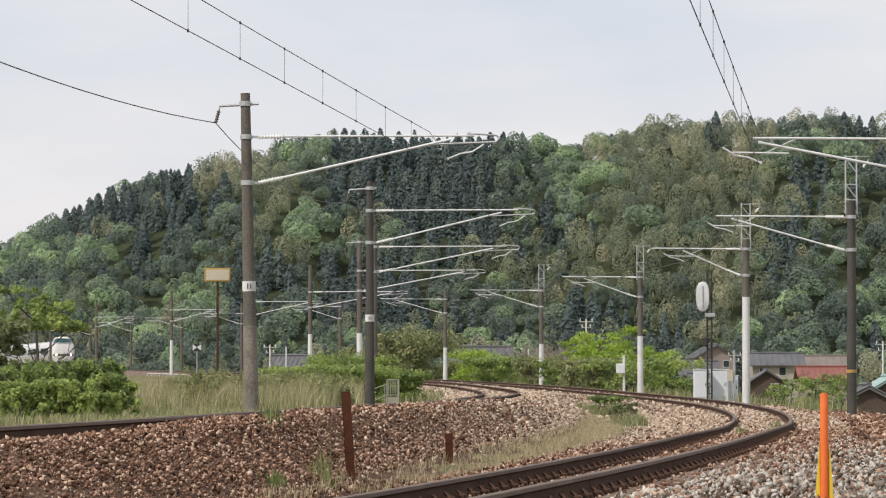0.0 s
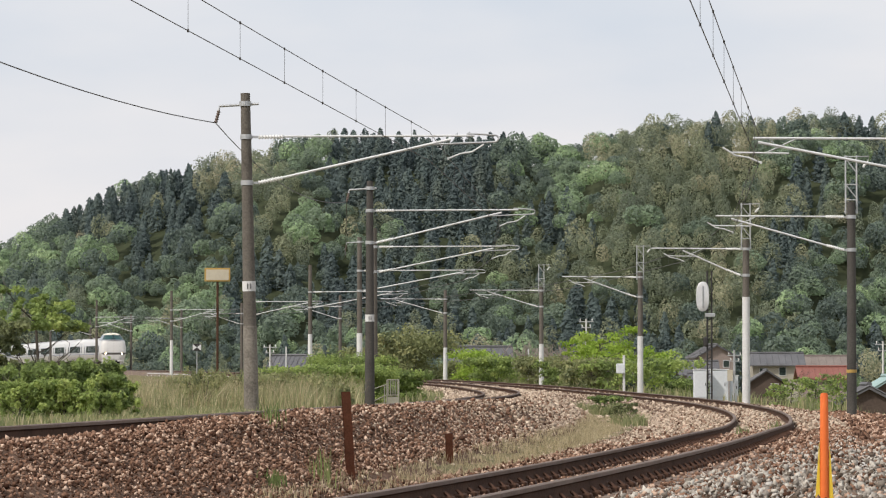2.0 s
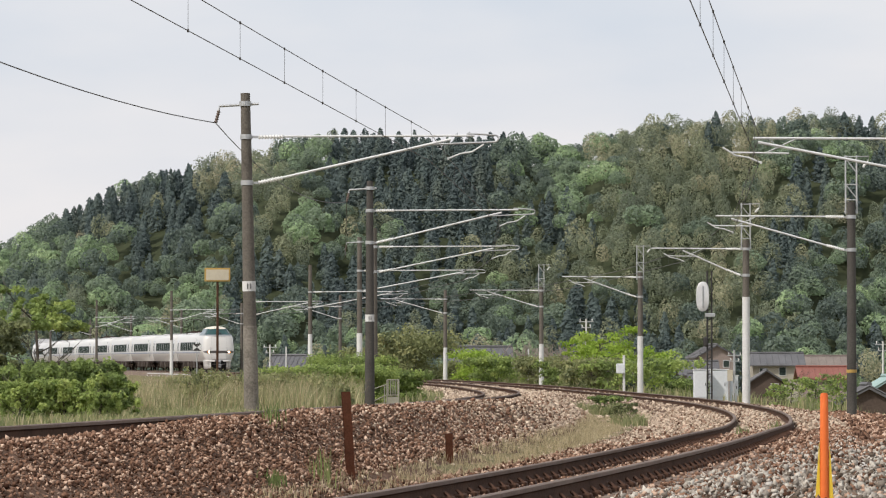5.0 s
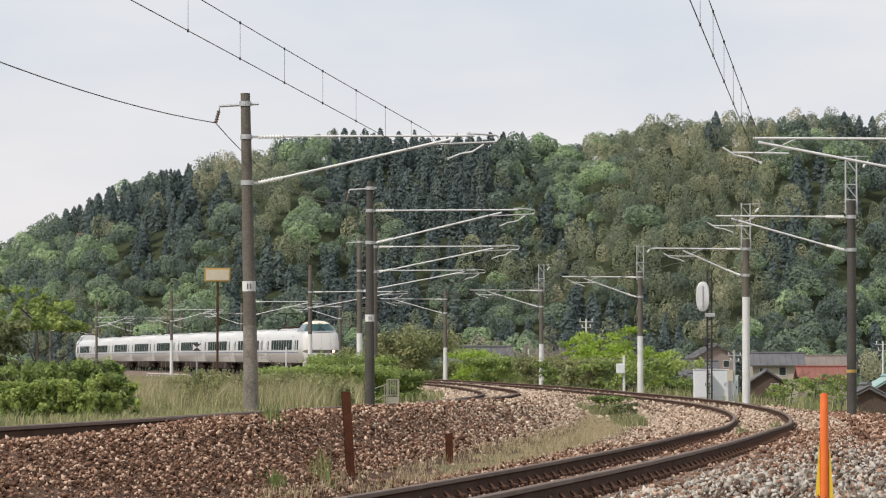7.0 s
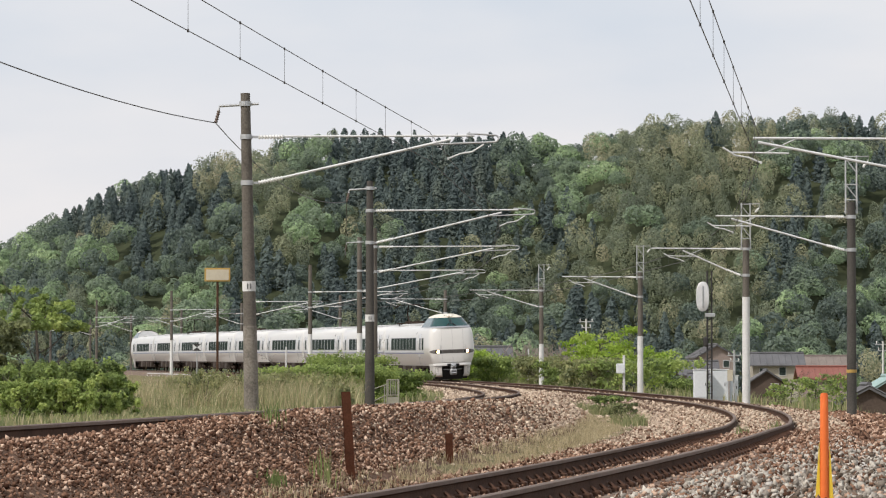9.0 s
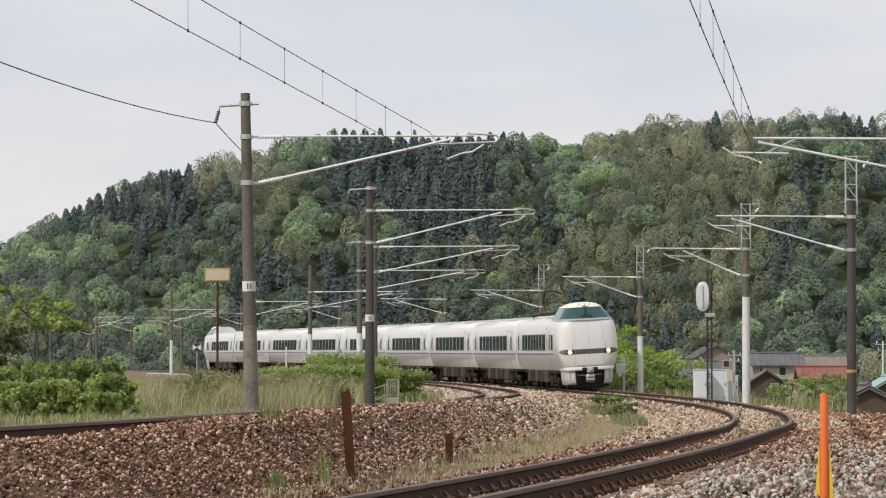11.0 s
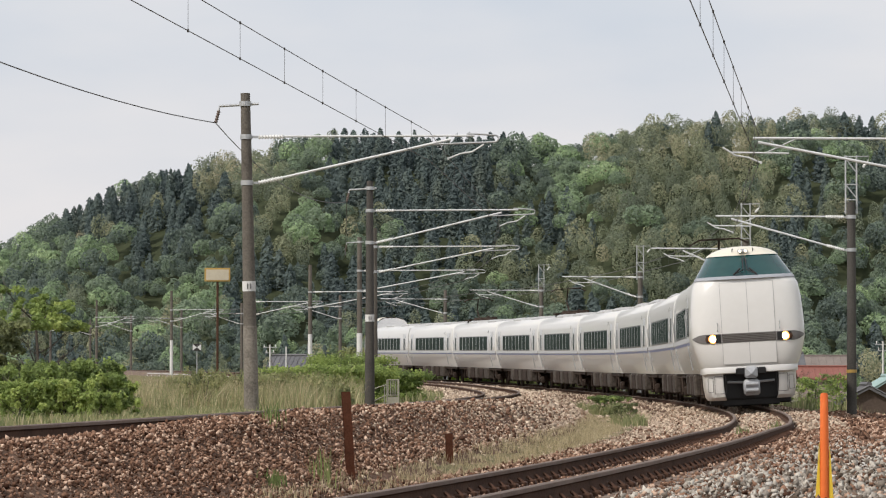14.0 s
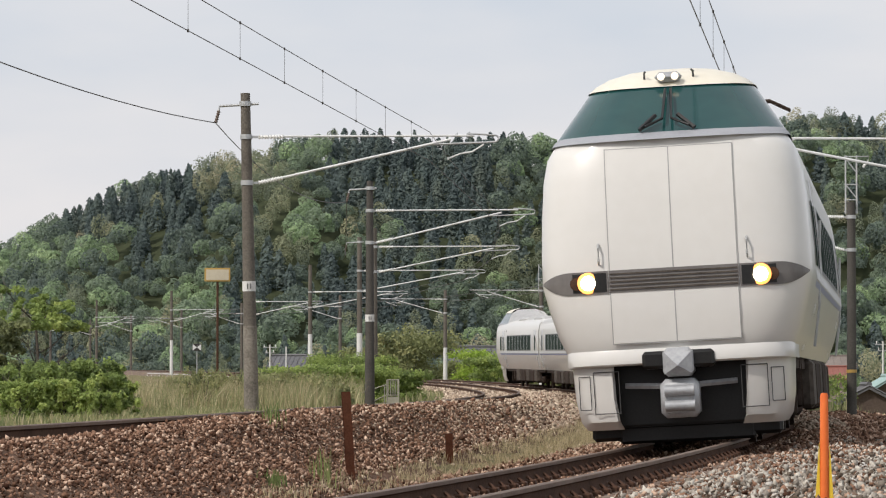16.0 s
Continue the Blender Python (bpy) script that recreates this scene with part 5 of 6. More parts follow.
# ---------------------------------------------------------------- lineside things
mat("gate_paint", (0.24, 0.23, 0.18), (0.32, 0.31, 0.25), 0.6, scale=2, fine=20, bump=0.05)
mat("orange_paint", (0.72, 0.14, 0.025), (0.80, 0.19, 0.035), 0.55, scale=2, fine=20, bump=0.05)
mat("yellow_paint", (0.68, 0.46, 0.03), (0.76, 0.53, 0.05), 0.55, scale=2, fine=20, bump=0.05)
mat("cabinet_white", (0.60, 0.63, 0.64), (0.70, 0.73, 0.74), 0.5, scale=1, fine=12, bump=0.03)
mat("sign_cream", (0.46, 0.41, 0.31), (0.53, 0.48, 0.37), 0.6, scale=2, fine=20, bump=0.02)
mat("dark_steel", (0.03, 0.03, 0.03), (0.06, 0.055, 0.05), 0.6, 0.3, bump=0.05)
mat("white_paint", (0.52, 0.53, 0.53), (0.62, 0.62, 0.61), 0.55, scale=1, fine=12, bump=0.03)
mat("roof_grey", (0.085, 0.085, 0.088), (0.14, 0.14, 0.145), 0.6, scale=0.5, fine=6, bump=0.1)
mat("roof_red", (0.19, 0.068, 0.05), (0.27, 0.105, 0.08), 0.6, scale=0.5, fine=6, bump=0.1)
mat("roof_teal", (0.24, 0.35, 0.335), (0.31, 0.42, 0.40), 0.5, scale=0.3, fine=4, bump=0.05)
mat("wall_cream", (0.34, 0.31, 0.25), (0.42, 0.39, 0.32), 0.85, scale=0.4, fine=5, bump=0.1)
mat("wall_pink", (0.25, 0.20, 0.175), (0.32, 0.26, 0.23), 0.85, scale=0.4, fine=5, bump=0.1)
mat("wall_brown", (0.06, 0.042, 0.032), (0.11, 0.08, 0.062), 0.85, scale=0.6, fine=8, bump=0.2)


def ground_thing(name, label, category, x, y, group=""):
    return thing(name, label, category, group, Matrix.Translation((x, y, gz(x, y))))


def make_lineside():
    # short rusty steel posts between the tracks
    for x, y, h, tilt in ((-0.90, 39.3, 0.83, -3.4), (0.08, 48.8, 0.36, -1.5)):
        t = ground_thing("rusty_post", "short rusty brown steel post in the grass", "post", x, y, "rusty posts")
        t.matrix_basis = t.matrix_basis @ pose(0, 0, 0, 0, tilt, 12)
        b = Build()
        b.box((0, -0.033, h / 2 - 0.1), (0.078, 0.008, h + 0.2))
        b.box((0, 0.033, h / 2 - 0.1), (0.078, 0.008, h + 0.2))
        b.box((0, 0, h / 2 - 0.1), (0.008, 0.058, h + 0.2))
        part("section", b, "rust", t)
    # orange marker post
    t = ground_thing("marker_post", "orange marker post with yellow foot in pale ballast", "marker post", 2.27, 24.0)
    z0 = gz(2.27, 24.0)
    hh = 0.70 - z0
    b = Build()
    b.lathe([(0.029, -0.1), (0.027, hh * 0.5), (0.024, hh - 0.02), (0.020, hh)], 14)
    part("post", b, "orange_paint", t, smooth=40)
    b = Build()
    for sx in (-1, 1):
        b.add([(sx * 0.026, -0.012, -0.05), (sx * 0.060, -0.012, -0.05), (sx * 0.030, -0.012, hh * 0.56), (sx * 0.026, 0.012, -0.05), (sx * 0.060, 0.012, -0.05), (sx * 0.030, 0.012, hh * 0.56)],
              [(0, 1, 2), (5, 4, 3), (0, 3, 4, 1), (1, 4, 5, 2), (2, 5, 3, 0)])
    part("fin", b, "yellow_paint", t, "yellow reflective fin")
    # cream board on a thin post
    t = ground_thing("notice_board", "cream board with ochre rim on a thin rusty post", "sign", -5.6, 100.0)
    g = gz(-5.6, 100)
    b = Build()
    b.tube([(0, 0, -0.2), (0, 0, 3.55 - g)], 0.030, 8)
    part("post", b, "rail_side", t, smooth=True)
    b = Build()
    b.box((0, -0.05, 3.38 - g), (0.64, 0.03, 0.34), bevel=0.01)
    bd = part("board_rim", b, "sign_yellow", t)
    b = Build()
    b.box((0, -0.068, 3.38 - g), (0.56, 0.012, 0.26))
    part("board", b, "sign_cream", bd)
    # crossed black and white target
    t = ground_thing("target_sign", "black and white crossed target on a thin post", "sign", -12.4, 203.0)
    g = gz(-12.4, 203)
    b = Build()
    b.tube([(0, 0, -0.2), (0, 0, 2.2 - g)], 0.025, 8)
    part("post", b, "galvanised", t)
    b = Build()
    b.box((0, -0.04, 2.4 - g), (0.44, 0.03, 0.36))
    pl = part("plate", b, "dark_steel", t)
    for sx in (-1, 1):
        b = Build()
        b.add([(sx * 0.215, -0.06, 2.23 - g), (sx * 0.215, -0.06, 2.57 - g), (0, -0.06, 2.4 - g)], [(0, 1, 2)])
        part("white_wedge", b, "white_paint", pl)
    # pale steel steps with a small gate
    t = ground_thing("access_gate", "pale steel handrail and small barred gate", "gate", -1.9, 124.0)
    g = gz(-1.9, 124)
    def bar(name, pts, r=0.018, m="gate_paint"):
        b = Build()
        b.tube([(x + 1.9, 0, z - g) for x, z in pts], r, 6)
        part(name, b, m, t)
    bar("handrail", [(-2.95, 0.13), (-2.55, 0.35), (-1.75, 0.62)])
    bar("handrail", [(-2.2, 0.08), (-1.75, 0.30)])
    for x in (-2.55, -2.2, -1.8):
        bar("post", [(x, -0.3), (x, 0.35 + (x + 2.55) * 0.34)])
    for x in (-1.68, -1.61, -1.54, -1.47, -1.40):
        bar("bar", [(x, 0.30), (x, 0.77)], 0.013)
    for z in (0.30, 0.77):
        bar("rail", [(-1.72, z), (-1.36, z)])
    for x in (-1.72, -1.36):
        bar("gate_post", [(x, -0.3), (x, 0.78)], 0.024)
    b = Build()
    b.box((0.36, 0.0, 0.12 - g), (0.32, 0.02, 0.26))
    part("plate", b, "gate_paint", t)
    # equipment cabinets
    for x, y, w, h, d in ((10.75, 168, 0.60, 1.30, 0.6), (11.55, 168.6, 0.75, 1.30, 0.6), (12.2, 169, 0.34, 1.05, 0.4)):
        t = thing("equipment_cabinet", "white metal equipment cabinet beside the track", "cabinet", "lineside cabinets", Matrix.Translation((x, y, gz(x, y))))
        top = 1.18 - gz(x, y) + (0 if w > 0.4 else -0.25)
        b = Build()
        b.box((0, 0, top / 2), (w, d, top), bevel=0.02)
        part("body", b, "cabinet_white", t)
        b = Build()
        b.box((0, 0, top + 0.02), (w + 0.06, d + 0.06, 0.04), bevel=0.01)
        part("lid", b, "galvanised_pale", t)
        b = Build()
        b.box((0, -d / 2 - 0.008, top * 0.55), (w * 0.86, 0.016, top * 0.8), bevel=0.006)
        dr = part("door", b, "cabinet_white", t)
        b = Build()
        b.box((w * 0.3, -d / 2 - 0.025, top * 0.55), (0.03, 0.02, 0.12))
        part("handle", b, "dark_steel", dr)
    # signal seen from behind
    x, y = 11.05, 167.0
    g = gz(x, y)
    t = thing("railway_signal", "railway signal seen from behind, pale oval backplate on dark lattice post", "signal", "", Matrix.Translation((x, y, 0)))
    for dx in (-0.09, 0.09):
        b = Build()
        b.tube([(dx, 0, g - 0.3), (dx, 0, 5.3)], 0.04, 6)
        part("upright", b, "dark_steel", t)
    for i in range(22):
        z = 0.2 + i * 0.2
        b = Build()
        b.tube([(-0.09, 0, z), (0.09, 0, z + (0.16 if i % 2 else 0.0))], 0.018, 5)
        part("rung", b, "dark_steel", t)
    b = Build()
    n = 20
    prof = []
    for i in range(n):
        a = 2 * math.pi * i / n
        prof.append((0.27 * math.copysign(abs(math.cos(a)) ** 0.8, math.cos(a)), 0.62 * math.copysign(abs(math.sin(a)) ** 0.7, math.sin(a))))
    b.loft([[(-0.28 + px * s, yy, 4.22 + pz * s) for px, pz in prof] for yy, s in ((-0.14, 0.90), (-0.10, 1.0), (0.0, 1.0))], True, 0, True)
    part("backplate", b, "white_paint", t, "pale oval backplate", smooth=40)
    b = Build()
    b.box((-0.14, 0.02, 4.3), (0.3, 0.06, 0.06))
    part("bracket", b, "galvanised", t)
    b = Build()
    b.box((-0.28, -0.155, 4.22), (0.06, 0.03, 0.9), bevel=0.01)
    part("hinge_strip", b, "galvanised", t)
    b = Build()
    b.box((0.02, -0.06, 3.45), (0.42, 0.12, 0.16), bevel=0.02)
    part("junction_box", b, "galvanised", t)
    b = Build()
    b.box((-0.16, -0.1, 2.35), (0.2, 0.2, 0.42), bevel=0.06)
    part("telephone_box", b, "dark_steel", t, "black box on the post")
    # pole with lamp beside the cabinets
    t = ground_thing("lineside_pole", "thin grey pole with plate beside the cabinets", "pole", 12.0, 166.0)
    g = gz(12.0, 166.0)
    b = Build()
    b.tube([(0, 0, -0.2), (0, 0, 2.0 - g)], 0.05, 8, 0.04)
    part("pole", b, "galvanised", t, smooth=True)
    b = Build()
    b.box((-0.18, -0.07, 0.95 - g), (0.22, 0.04, 0.46))
    part("plate", b, "sign_cream", t)
    # grey box on a post
    t = ground_thing("control_box", "pale grey control box on a concrete post", "box", 8.95, 202.0)
    g = gz(8.95, 202)
    b = Build()
    b.box((0.12, 0, (2.0 - g) / 2), (0.12, 0.12, 2.0 - g), bevel=0.01)
    part("post", b, "concrete_light", t)
    b = Build()
    b.box((-0.05, -0.16, 1.33 - g), (0.44, 0.2, 0.50), bevel=0.03)
    part("box", b, "cabinet_white", t)
    # speaker and lamp poles
    for x, y, top in ((14.4, 405.0, 6.9), (-18.9, 440.0, 4.6), (41.5, 380.0, 4.4), (30.4, 420.0, 3.6), (-36.0, 330.0, 2.0)):
        t = ground_thing("utility_pole", "pale utility pole with small fittings", "utility pole", x, y, "distant utility poles")
        g = gz(x, y)
        b = Build()
        b.tube([(0, 0, -0.2), (0, 0, top - g)], 0.11, 8, 0.08)
        part("pole", b, "concrete_light", t, smooth=True)
        for j, zz in enumerate((top - 0.3, top - 0.9)):
            b = Build()
            b.box((0, 0, zz - g), (1.5 - j * 0.5, 0.08, 0.08))
            ca = part("crossarm", b, "galvanised", t)
            for dx in (-0.6 + j * 0.2, 0.0, 0.6 - j * 0.2):
                b = Build()
                insulator(b, (dx, 0, zz - g + 0.04), (dx, 0, zz - g + 0.3), 0.09, 3)
                part("insulator", b, "porcelain", ca)
    for x, y, h in ((-10.2, 262.0, 2.6), (-8.4, 262.0, 1.9), (2.3, 287, 2.0), (5.3, 250, 2.4)):
        t = ground_thing("marker_stake", "thin white wooden stake", "stake", x, y, "white stakes")
        b = Build()
        b.box((0, 0, h / 2 - 0.1), (0.09, 0.06, h), bevel=0.02)
        part("stake", b, "white_paint", t)
    # feeder cable
    th = thing("feeder_cable", "black feeder cable on mast arms", "cable", kind="structure")
    for (p, q, sag) in (((-9.6, 38, 6.42), (-4.75, 84, 6.14), 0.51), ((-4.75, 84, 6.14), (-2.90, 121, 6.13), 0.55), ((-2.90, 121, 6.13), (-4.70, 193, 6.98), 0.8)):
        p, q = Vector(p), Vector(q)
        b = Build()
        b.tube([p.lerp(q, i / 16) - Vector((0, 0, sag * 4 * (i / 16) * (1 - i / 16))) for i in range(17)], 0.011, 5)
        part("cable", b, "wire", th)


make_lineside()


def house(name, label, x, y, zb_, w, d, eaves, ridge, wall, roof, rz=0.0, over=0.5, wins=(), along=True, group="houses beyond the line"):
    """A house with a pitched roof; along: the ridge runs along its width."""
    t = thing(name, label, "house", group, Matrix.Translation((x, y, zb_)) @ Matrix.Rotation(radians(rz), 4, "Z"))
    E, R = eaves - zb_, ridge - zb_
    b = Build()
    b.box((0, 0, E / 2 - 0.5), (w, d, E + 1.0))
    if along:
        b.add([(-w / 2, -d / 2, E), (-w / 2, d / 2, E), (-w / 2, 0, R), (w / 2, -d / 2, E), (w / 2, d / 2, E), (w / 2, 0, R)], [(0, 1, 2), (3, 5, 4)])
    else:
        b.add([(-w / 2, -d / 2, E), (w / 2, -d / 2, E), (0, -d / 2, R), (-w / 2, d / 2, E), (w / 2, d / 2, E), (0, d / 2, R)], [(0, 1, 2), (3, 5, 4)])
    part("wall", b, wall, t)
    th = 0.16
    for s in (-1, 1):
        b = Build()
        if along:
            run = d / 2 + over
            drop = (R - E) / (d / 2) * over
            q = [(-w / 2 - over, s * run, E - drop), (w / 2 + over, s * run, E - drop), (w / 2 + over, 0, R), (-w / 2 - over, 0, R)]
        else:
            run = w / 2 + over
            drop = (R - E) / (w / 2) * over
            q = [(s * run, -d / 2 - over, E - drop), (s * run, d / 2 + over, E - drop), (0, d / 2 + over, R), (0, -d / 2 - over, R)]
        b.add(q + [(p[0], p[1], p[2] + th) for p in q], [(0, 3, 2, 1), (4, 5, 6, 7), (0, 1, 5, 4), (1, 2, 6, 5), (2, 3, 7, 6), (3, 0, 4, 7)])
        sl = part("roof_slope", b, roof, t)
        if s < 0 or not along:
            n = 9
            for i in range(n + 1):
                a = Vector(q[0]).lerp(Vector(q[1]), i / n)
                c = Vector(q[3]).lerp(Vector(q[2]), i / n)
                b = Build()
                up = Vector((0, 0, th + 0.02))
                b.tube([a + up, c + up], 0.05, 4)
                part("tile_rib", b, roof, sl)
    b = Build()
    b.tube([(-w / 2 - over, 0, R + th + 0.08), (w / 2 + over, 0, R + th + 0.08)] if along else [(0, -d / 2 - over, R + th + 0.08), (0, d / 2 + over, R + th + 0.08)], 0.15, 6)
    part("ridge", b, roof, t)
    for wx, wz, ww, wh in wins:
        b = Build()
        b.box((wx, -d / 2 - 0.03, wz - zb_), (ww, 0.08, wh))
        fr = part("window", b, "white_paint", t)
        b = Build()
        b.box((wx, -d / 2 - 0.075, wz - zb_), (ww - 0.14, 0.02, wh - 0.14))
        part("pane", b, "window_glass", fr)
    return t


def make_houses():
    house("house", "two-storey house with grey tiled roof and pinkish wall", 36.4, 545, -3, 5.0, 6, 3.9, 5.3, "wall_pink", "roof_grey", 8, 0.5, ((-1.2, 2.9, 1.2, 0.9), (1.3, 2.9, 0.9, 1.0)), along=False)
    house("house", "low house with dark grey roofs", 33.2, 525, -3, 4.2, 5, 1.6, 3.0, "wall_pink", "roof_grey", 0, 0.6, ((0.5, 0.8, 1.2, 0.8),))
    house("outhouse", "low outhouse with dark grey roof", 32.6, 500, -3, 3.6, 4, 0.2, 1.4, "wall_brown", "roof_grey", 0, 0.5)
    house("house", "two-storey cream house with dark grey tiled roof", 45.3, 550, -3, 6.4, 6, 2.9, 4.2, "wall_cream", "roof_grey", 0, 0.7, ((-1.8, 1.9, 1.1, 0.9), (0.8, 1.9, 1.0, 1.2)))
    house("outhouse", "single-storey annex with dark roof", 41.2, 515, -3, 4.4, 5, 0.4, 1.8, "wall_brown", "roof_grey", 0, 0.5, ((1.0, -0.1, 1.0, 0.8),), along=False)
    house("house", "house with a rusty red tiled roof", 47.6, 505, -3, 5.6, 6, 1.0, 2.2, "wall_pink", "roof_red", 0, 0.6, ((-1.5, 0.3, 1.2, 0.8),))
    house("long_building", "long low building with brown grey roof", 54.5, 580, -3, 9, 6, 2.6, 4.0, "concrete_wall", "roof_brown", 0, 0.3)
    house("house", "house with pale teal metal roof", 28.9, 262, -3, 4.4, 5, -0.5, 0.8, "wall_brown", "roof_teal", 0, 0.4, along=False)
    house("wooden_shed", "dark brown wooden shed with tiled gable roof", 21.3, 203, -2.6, 2.5, 3, -0.35, 0.30, "wall_brown", "roof_grey", 0, 0.25, along=False)
    house("house", "low house with blue grey roof", -16.9, 455, -1, 3.9, 5, 2.2, 3.3, "concrete_wall", "roof_grey", -10, 0.5, ((-0.8, 1.9, 1.2, 0.8),))
    house("house", "low house with dark roof behind the trees", 4.4, 470, -2, 6.4, 5, 3.0, 4.4, "wall_brown", "roof_grey", 0, 0.5)
    # white fence below the embankment
    t = ground_thing("white_fence", "low white pipe fence", "fence", 17.5, 150.0)
    for z in (0.45, 0.75):
        b = Build()
        b.tube([(-1.6, 0, z), (3, 0, z)], 0.03, 6)
        part("rail", b, "white_paint", t)
    for i in range(5):
        b = Build()
        b.tube([(-1.5 + i * 1.1, 0, -0.3), (-1.5 + i * 1.1, 0, 0.78)], 0.035, 6)
        part("post", b, "white_paint", t)


mat("roof_brown", (0.15, 0.125, 0.11), (0.23, 0.195, 0.17), 0.8, scale=0.5, fine=6, bump=0.1)
make_houses()


def make_bridge():
    """Concrete girder bridge that carries the inner side of the line, with a pale guard rail further on."""
    t = thing("railway_bridge", "low concrete girder bridge with brown stained edge", "bridge", kind="structure")
    def strip(name, off0, off1, z0, z1, m, a=345, c=480):
        rings = []
        for y in np.arange(a, c + 0.1, 5.0):
            x, z = float(xb_(y)), float(zb(y))
            rings.append([(x + off0, y, z + z0), (x + off1, y, z + z0), (x + off1, y, z + z1), (x + off0, y, z + z1)])
        b = Build()
        b.loft(rings, True, 0, True)
        return part(name, b, m, t)
    strip("kerb", -2.7, -2.3, -0.45, 0.02, "rust_concrete")
    strip("girder", -2.4, -1.4, -1.4, -0.40, "concrete_dark")
    for y in (352, 388, 424, 460):
        x, z = float(xb_(y)), float(zb(y))
        b = Build()
        b.box((x - 1.9, y, z - 2.6), (1.6, 1.4, 3.2), bevel=0.05)
        part("pier", b, "concrete_wall", t)
    t2 = thing("guard_rail", "pale steel guard rail beside the line", "guard rail", kind="structure")
    for z in (0.0, 0.35, 0.65):
        b = Build()
        b.tube([(float(xb_(y)) - 3.1, y, float(zb(y)) - 0.75 + z) for y in np.arange(275, 372, 6.0)], 0.05, 5)
        part("rail", b, "white_paint", t2)
    for y in np.arange(275, 372, 3.0):
        b = Build()
        b.box((float(xb_(y)) - 3.1, y, float(zb(y)) - 0.6), (0.1, 0.1, 0.75))
        part("post", b, "white_paint", t2)


mat("rust_concrete", (0.17, 0.12, 0.095), (0.28, 0.22, 0.18), 0.9, scale=0.5, fine=5, bump=0.2)
make_bridge()


def make_far_hill():
    xs = np.linspace(-700, -150, 40)
    v, f = [], []
    for i, x in enumerate(xs):
        h = 62 * math.exp(-((x + 345) / 130) ** 2) + 26 * math.exp(-((x + 520) / 90) ** 2) + 3 * math.sin(x * 0.05)
        v += [(x, 2350, -5), (x, 2600, h), (x, 3000, -5)]
        if i:
            o = (i - 1) * 3
            f += [(o, o + 3, o + 4, o + 1), (o + 1, o + 4, o + 5, o + 2)]
    # bluish base colour: haze over the distant hill is painted in
    mat("far_wood", (0.09, 0.12, 0.11), (0.13, 0.165, 0.15), 0.95, scale=0.02, fine=0.2, bump=0.5, dist=3)
    tagged(new("backdrop", bulk("backdrop", v, f, ["far_wood"], smooth=True)), "distant wooded hill", "hill", kind="structure")


make_far_hill()

# ---------------------------------------------------------------- sleepers, fastenings and stones


def make_sleepers():
    b = Build()
    b.box((0, 0, -0.235), (2.0, 0.24, 0.17), bevel=0.02)
    sleeper = b.mesh("sleeper", "sleeper")
    b = Build()
    b.box((0, 0, -0.135), (0.10, 0.14, 0.05), bevel=0.012)
    b.tube([(0.02, -0.05, -0.12), (-0.02, 0, -0.085), (0.02, 0.05, -0.12)], 0.013, 5)
    clip = b.mesh("fastening", "fastener")
    for tr, fx, fz, y1 in ((TRACK_A, xa, rail_z, 128.0), (TRACK_B, xb_, zb, 118.0)):
        y, n = 20.0, 0
        while y < y1:
            c, d, s, u = track_frame(fx, fz, y, lean_at(y))
            m = Matrix((s, d, u)).transposed().to_4x4()
            m.translation = c
            ob = part("sleeper", sleeper, None, tr)
            ob.matrix_basis = m
            if tr is TRACK_A and n < 300:
                for off in (-0.66, -0.472, 0.472, 0.66):
                    ob = part("fastening", clip, None, tr)
                    ob.matrix_basis = m @ Matrix.Translation((off, 0, 0))
                    n += 1
            y += 0.6


make_sleepers()


def stone_shapes(k, seed, fine=True):
    """Broken blocks: skewed boxes with knocked corners; further off, chips of eight faces."""
    g = np.random.default_rng(seed)
    cube = np.array([(-1, -1, -1), (1, -1, -1), (1, 1, -1), (-1, 1, -1), (-1, -1, 1), (1, -1, 1), (1, 1, 1), (-1, 1, 1)], float) * 0.72
    tri = np.array([(0, 2, 1), (0, 3, 2), (4, 5, 6), (4, 6, 7), (0, 1, 5), (0, 5, 4), (1, 2, 6), (1, 6, 5), (2, 3, 7), (2, 7, 6), (3, 0, 4), (3, 4, 7)])
    if not fine:
        octa = np.array([(1, 0, 0), (0, 1, 0), (-1, 0, 0), (0, -1, 0), (0, 0, 1), (0, 0, -1)], float)
        tri = np.array([(0, 1, 4), (1, 2, 4), (2, 3, 4), (3, 0, 4), (1, 0, 5), (2, 1, 5), (3, 2, 5), (0, 3, 5)])
        return np.array([octa * g.uniform(0.8, 1.25, (6, 1)) * g.uniform(0.5, 1.25, 3) + g.normal(0, 0.24, (6, 3)) for i in range(k)]), tri
    out = []
    for i in range(k):
        out.append(cube * g.uniform(0.42, 1.35, 3) * g.uniform(0.7, 1.15, (8, 1)) + g.normal(0, 0.17, (8, 3)))
    return np.array(out), tri


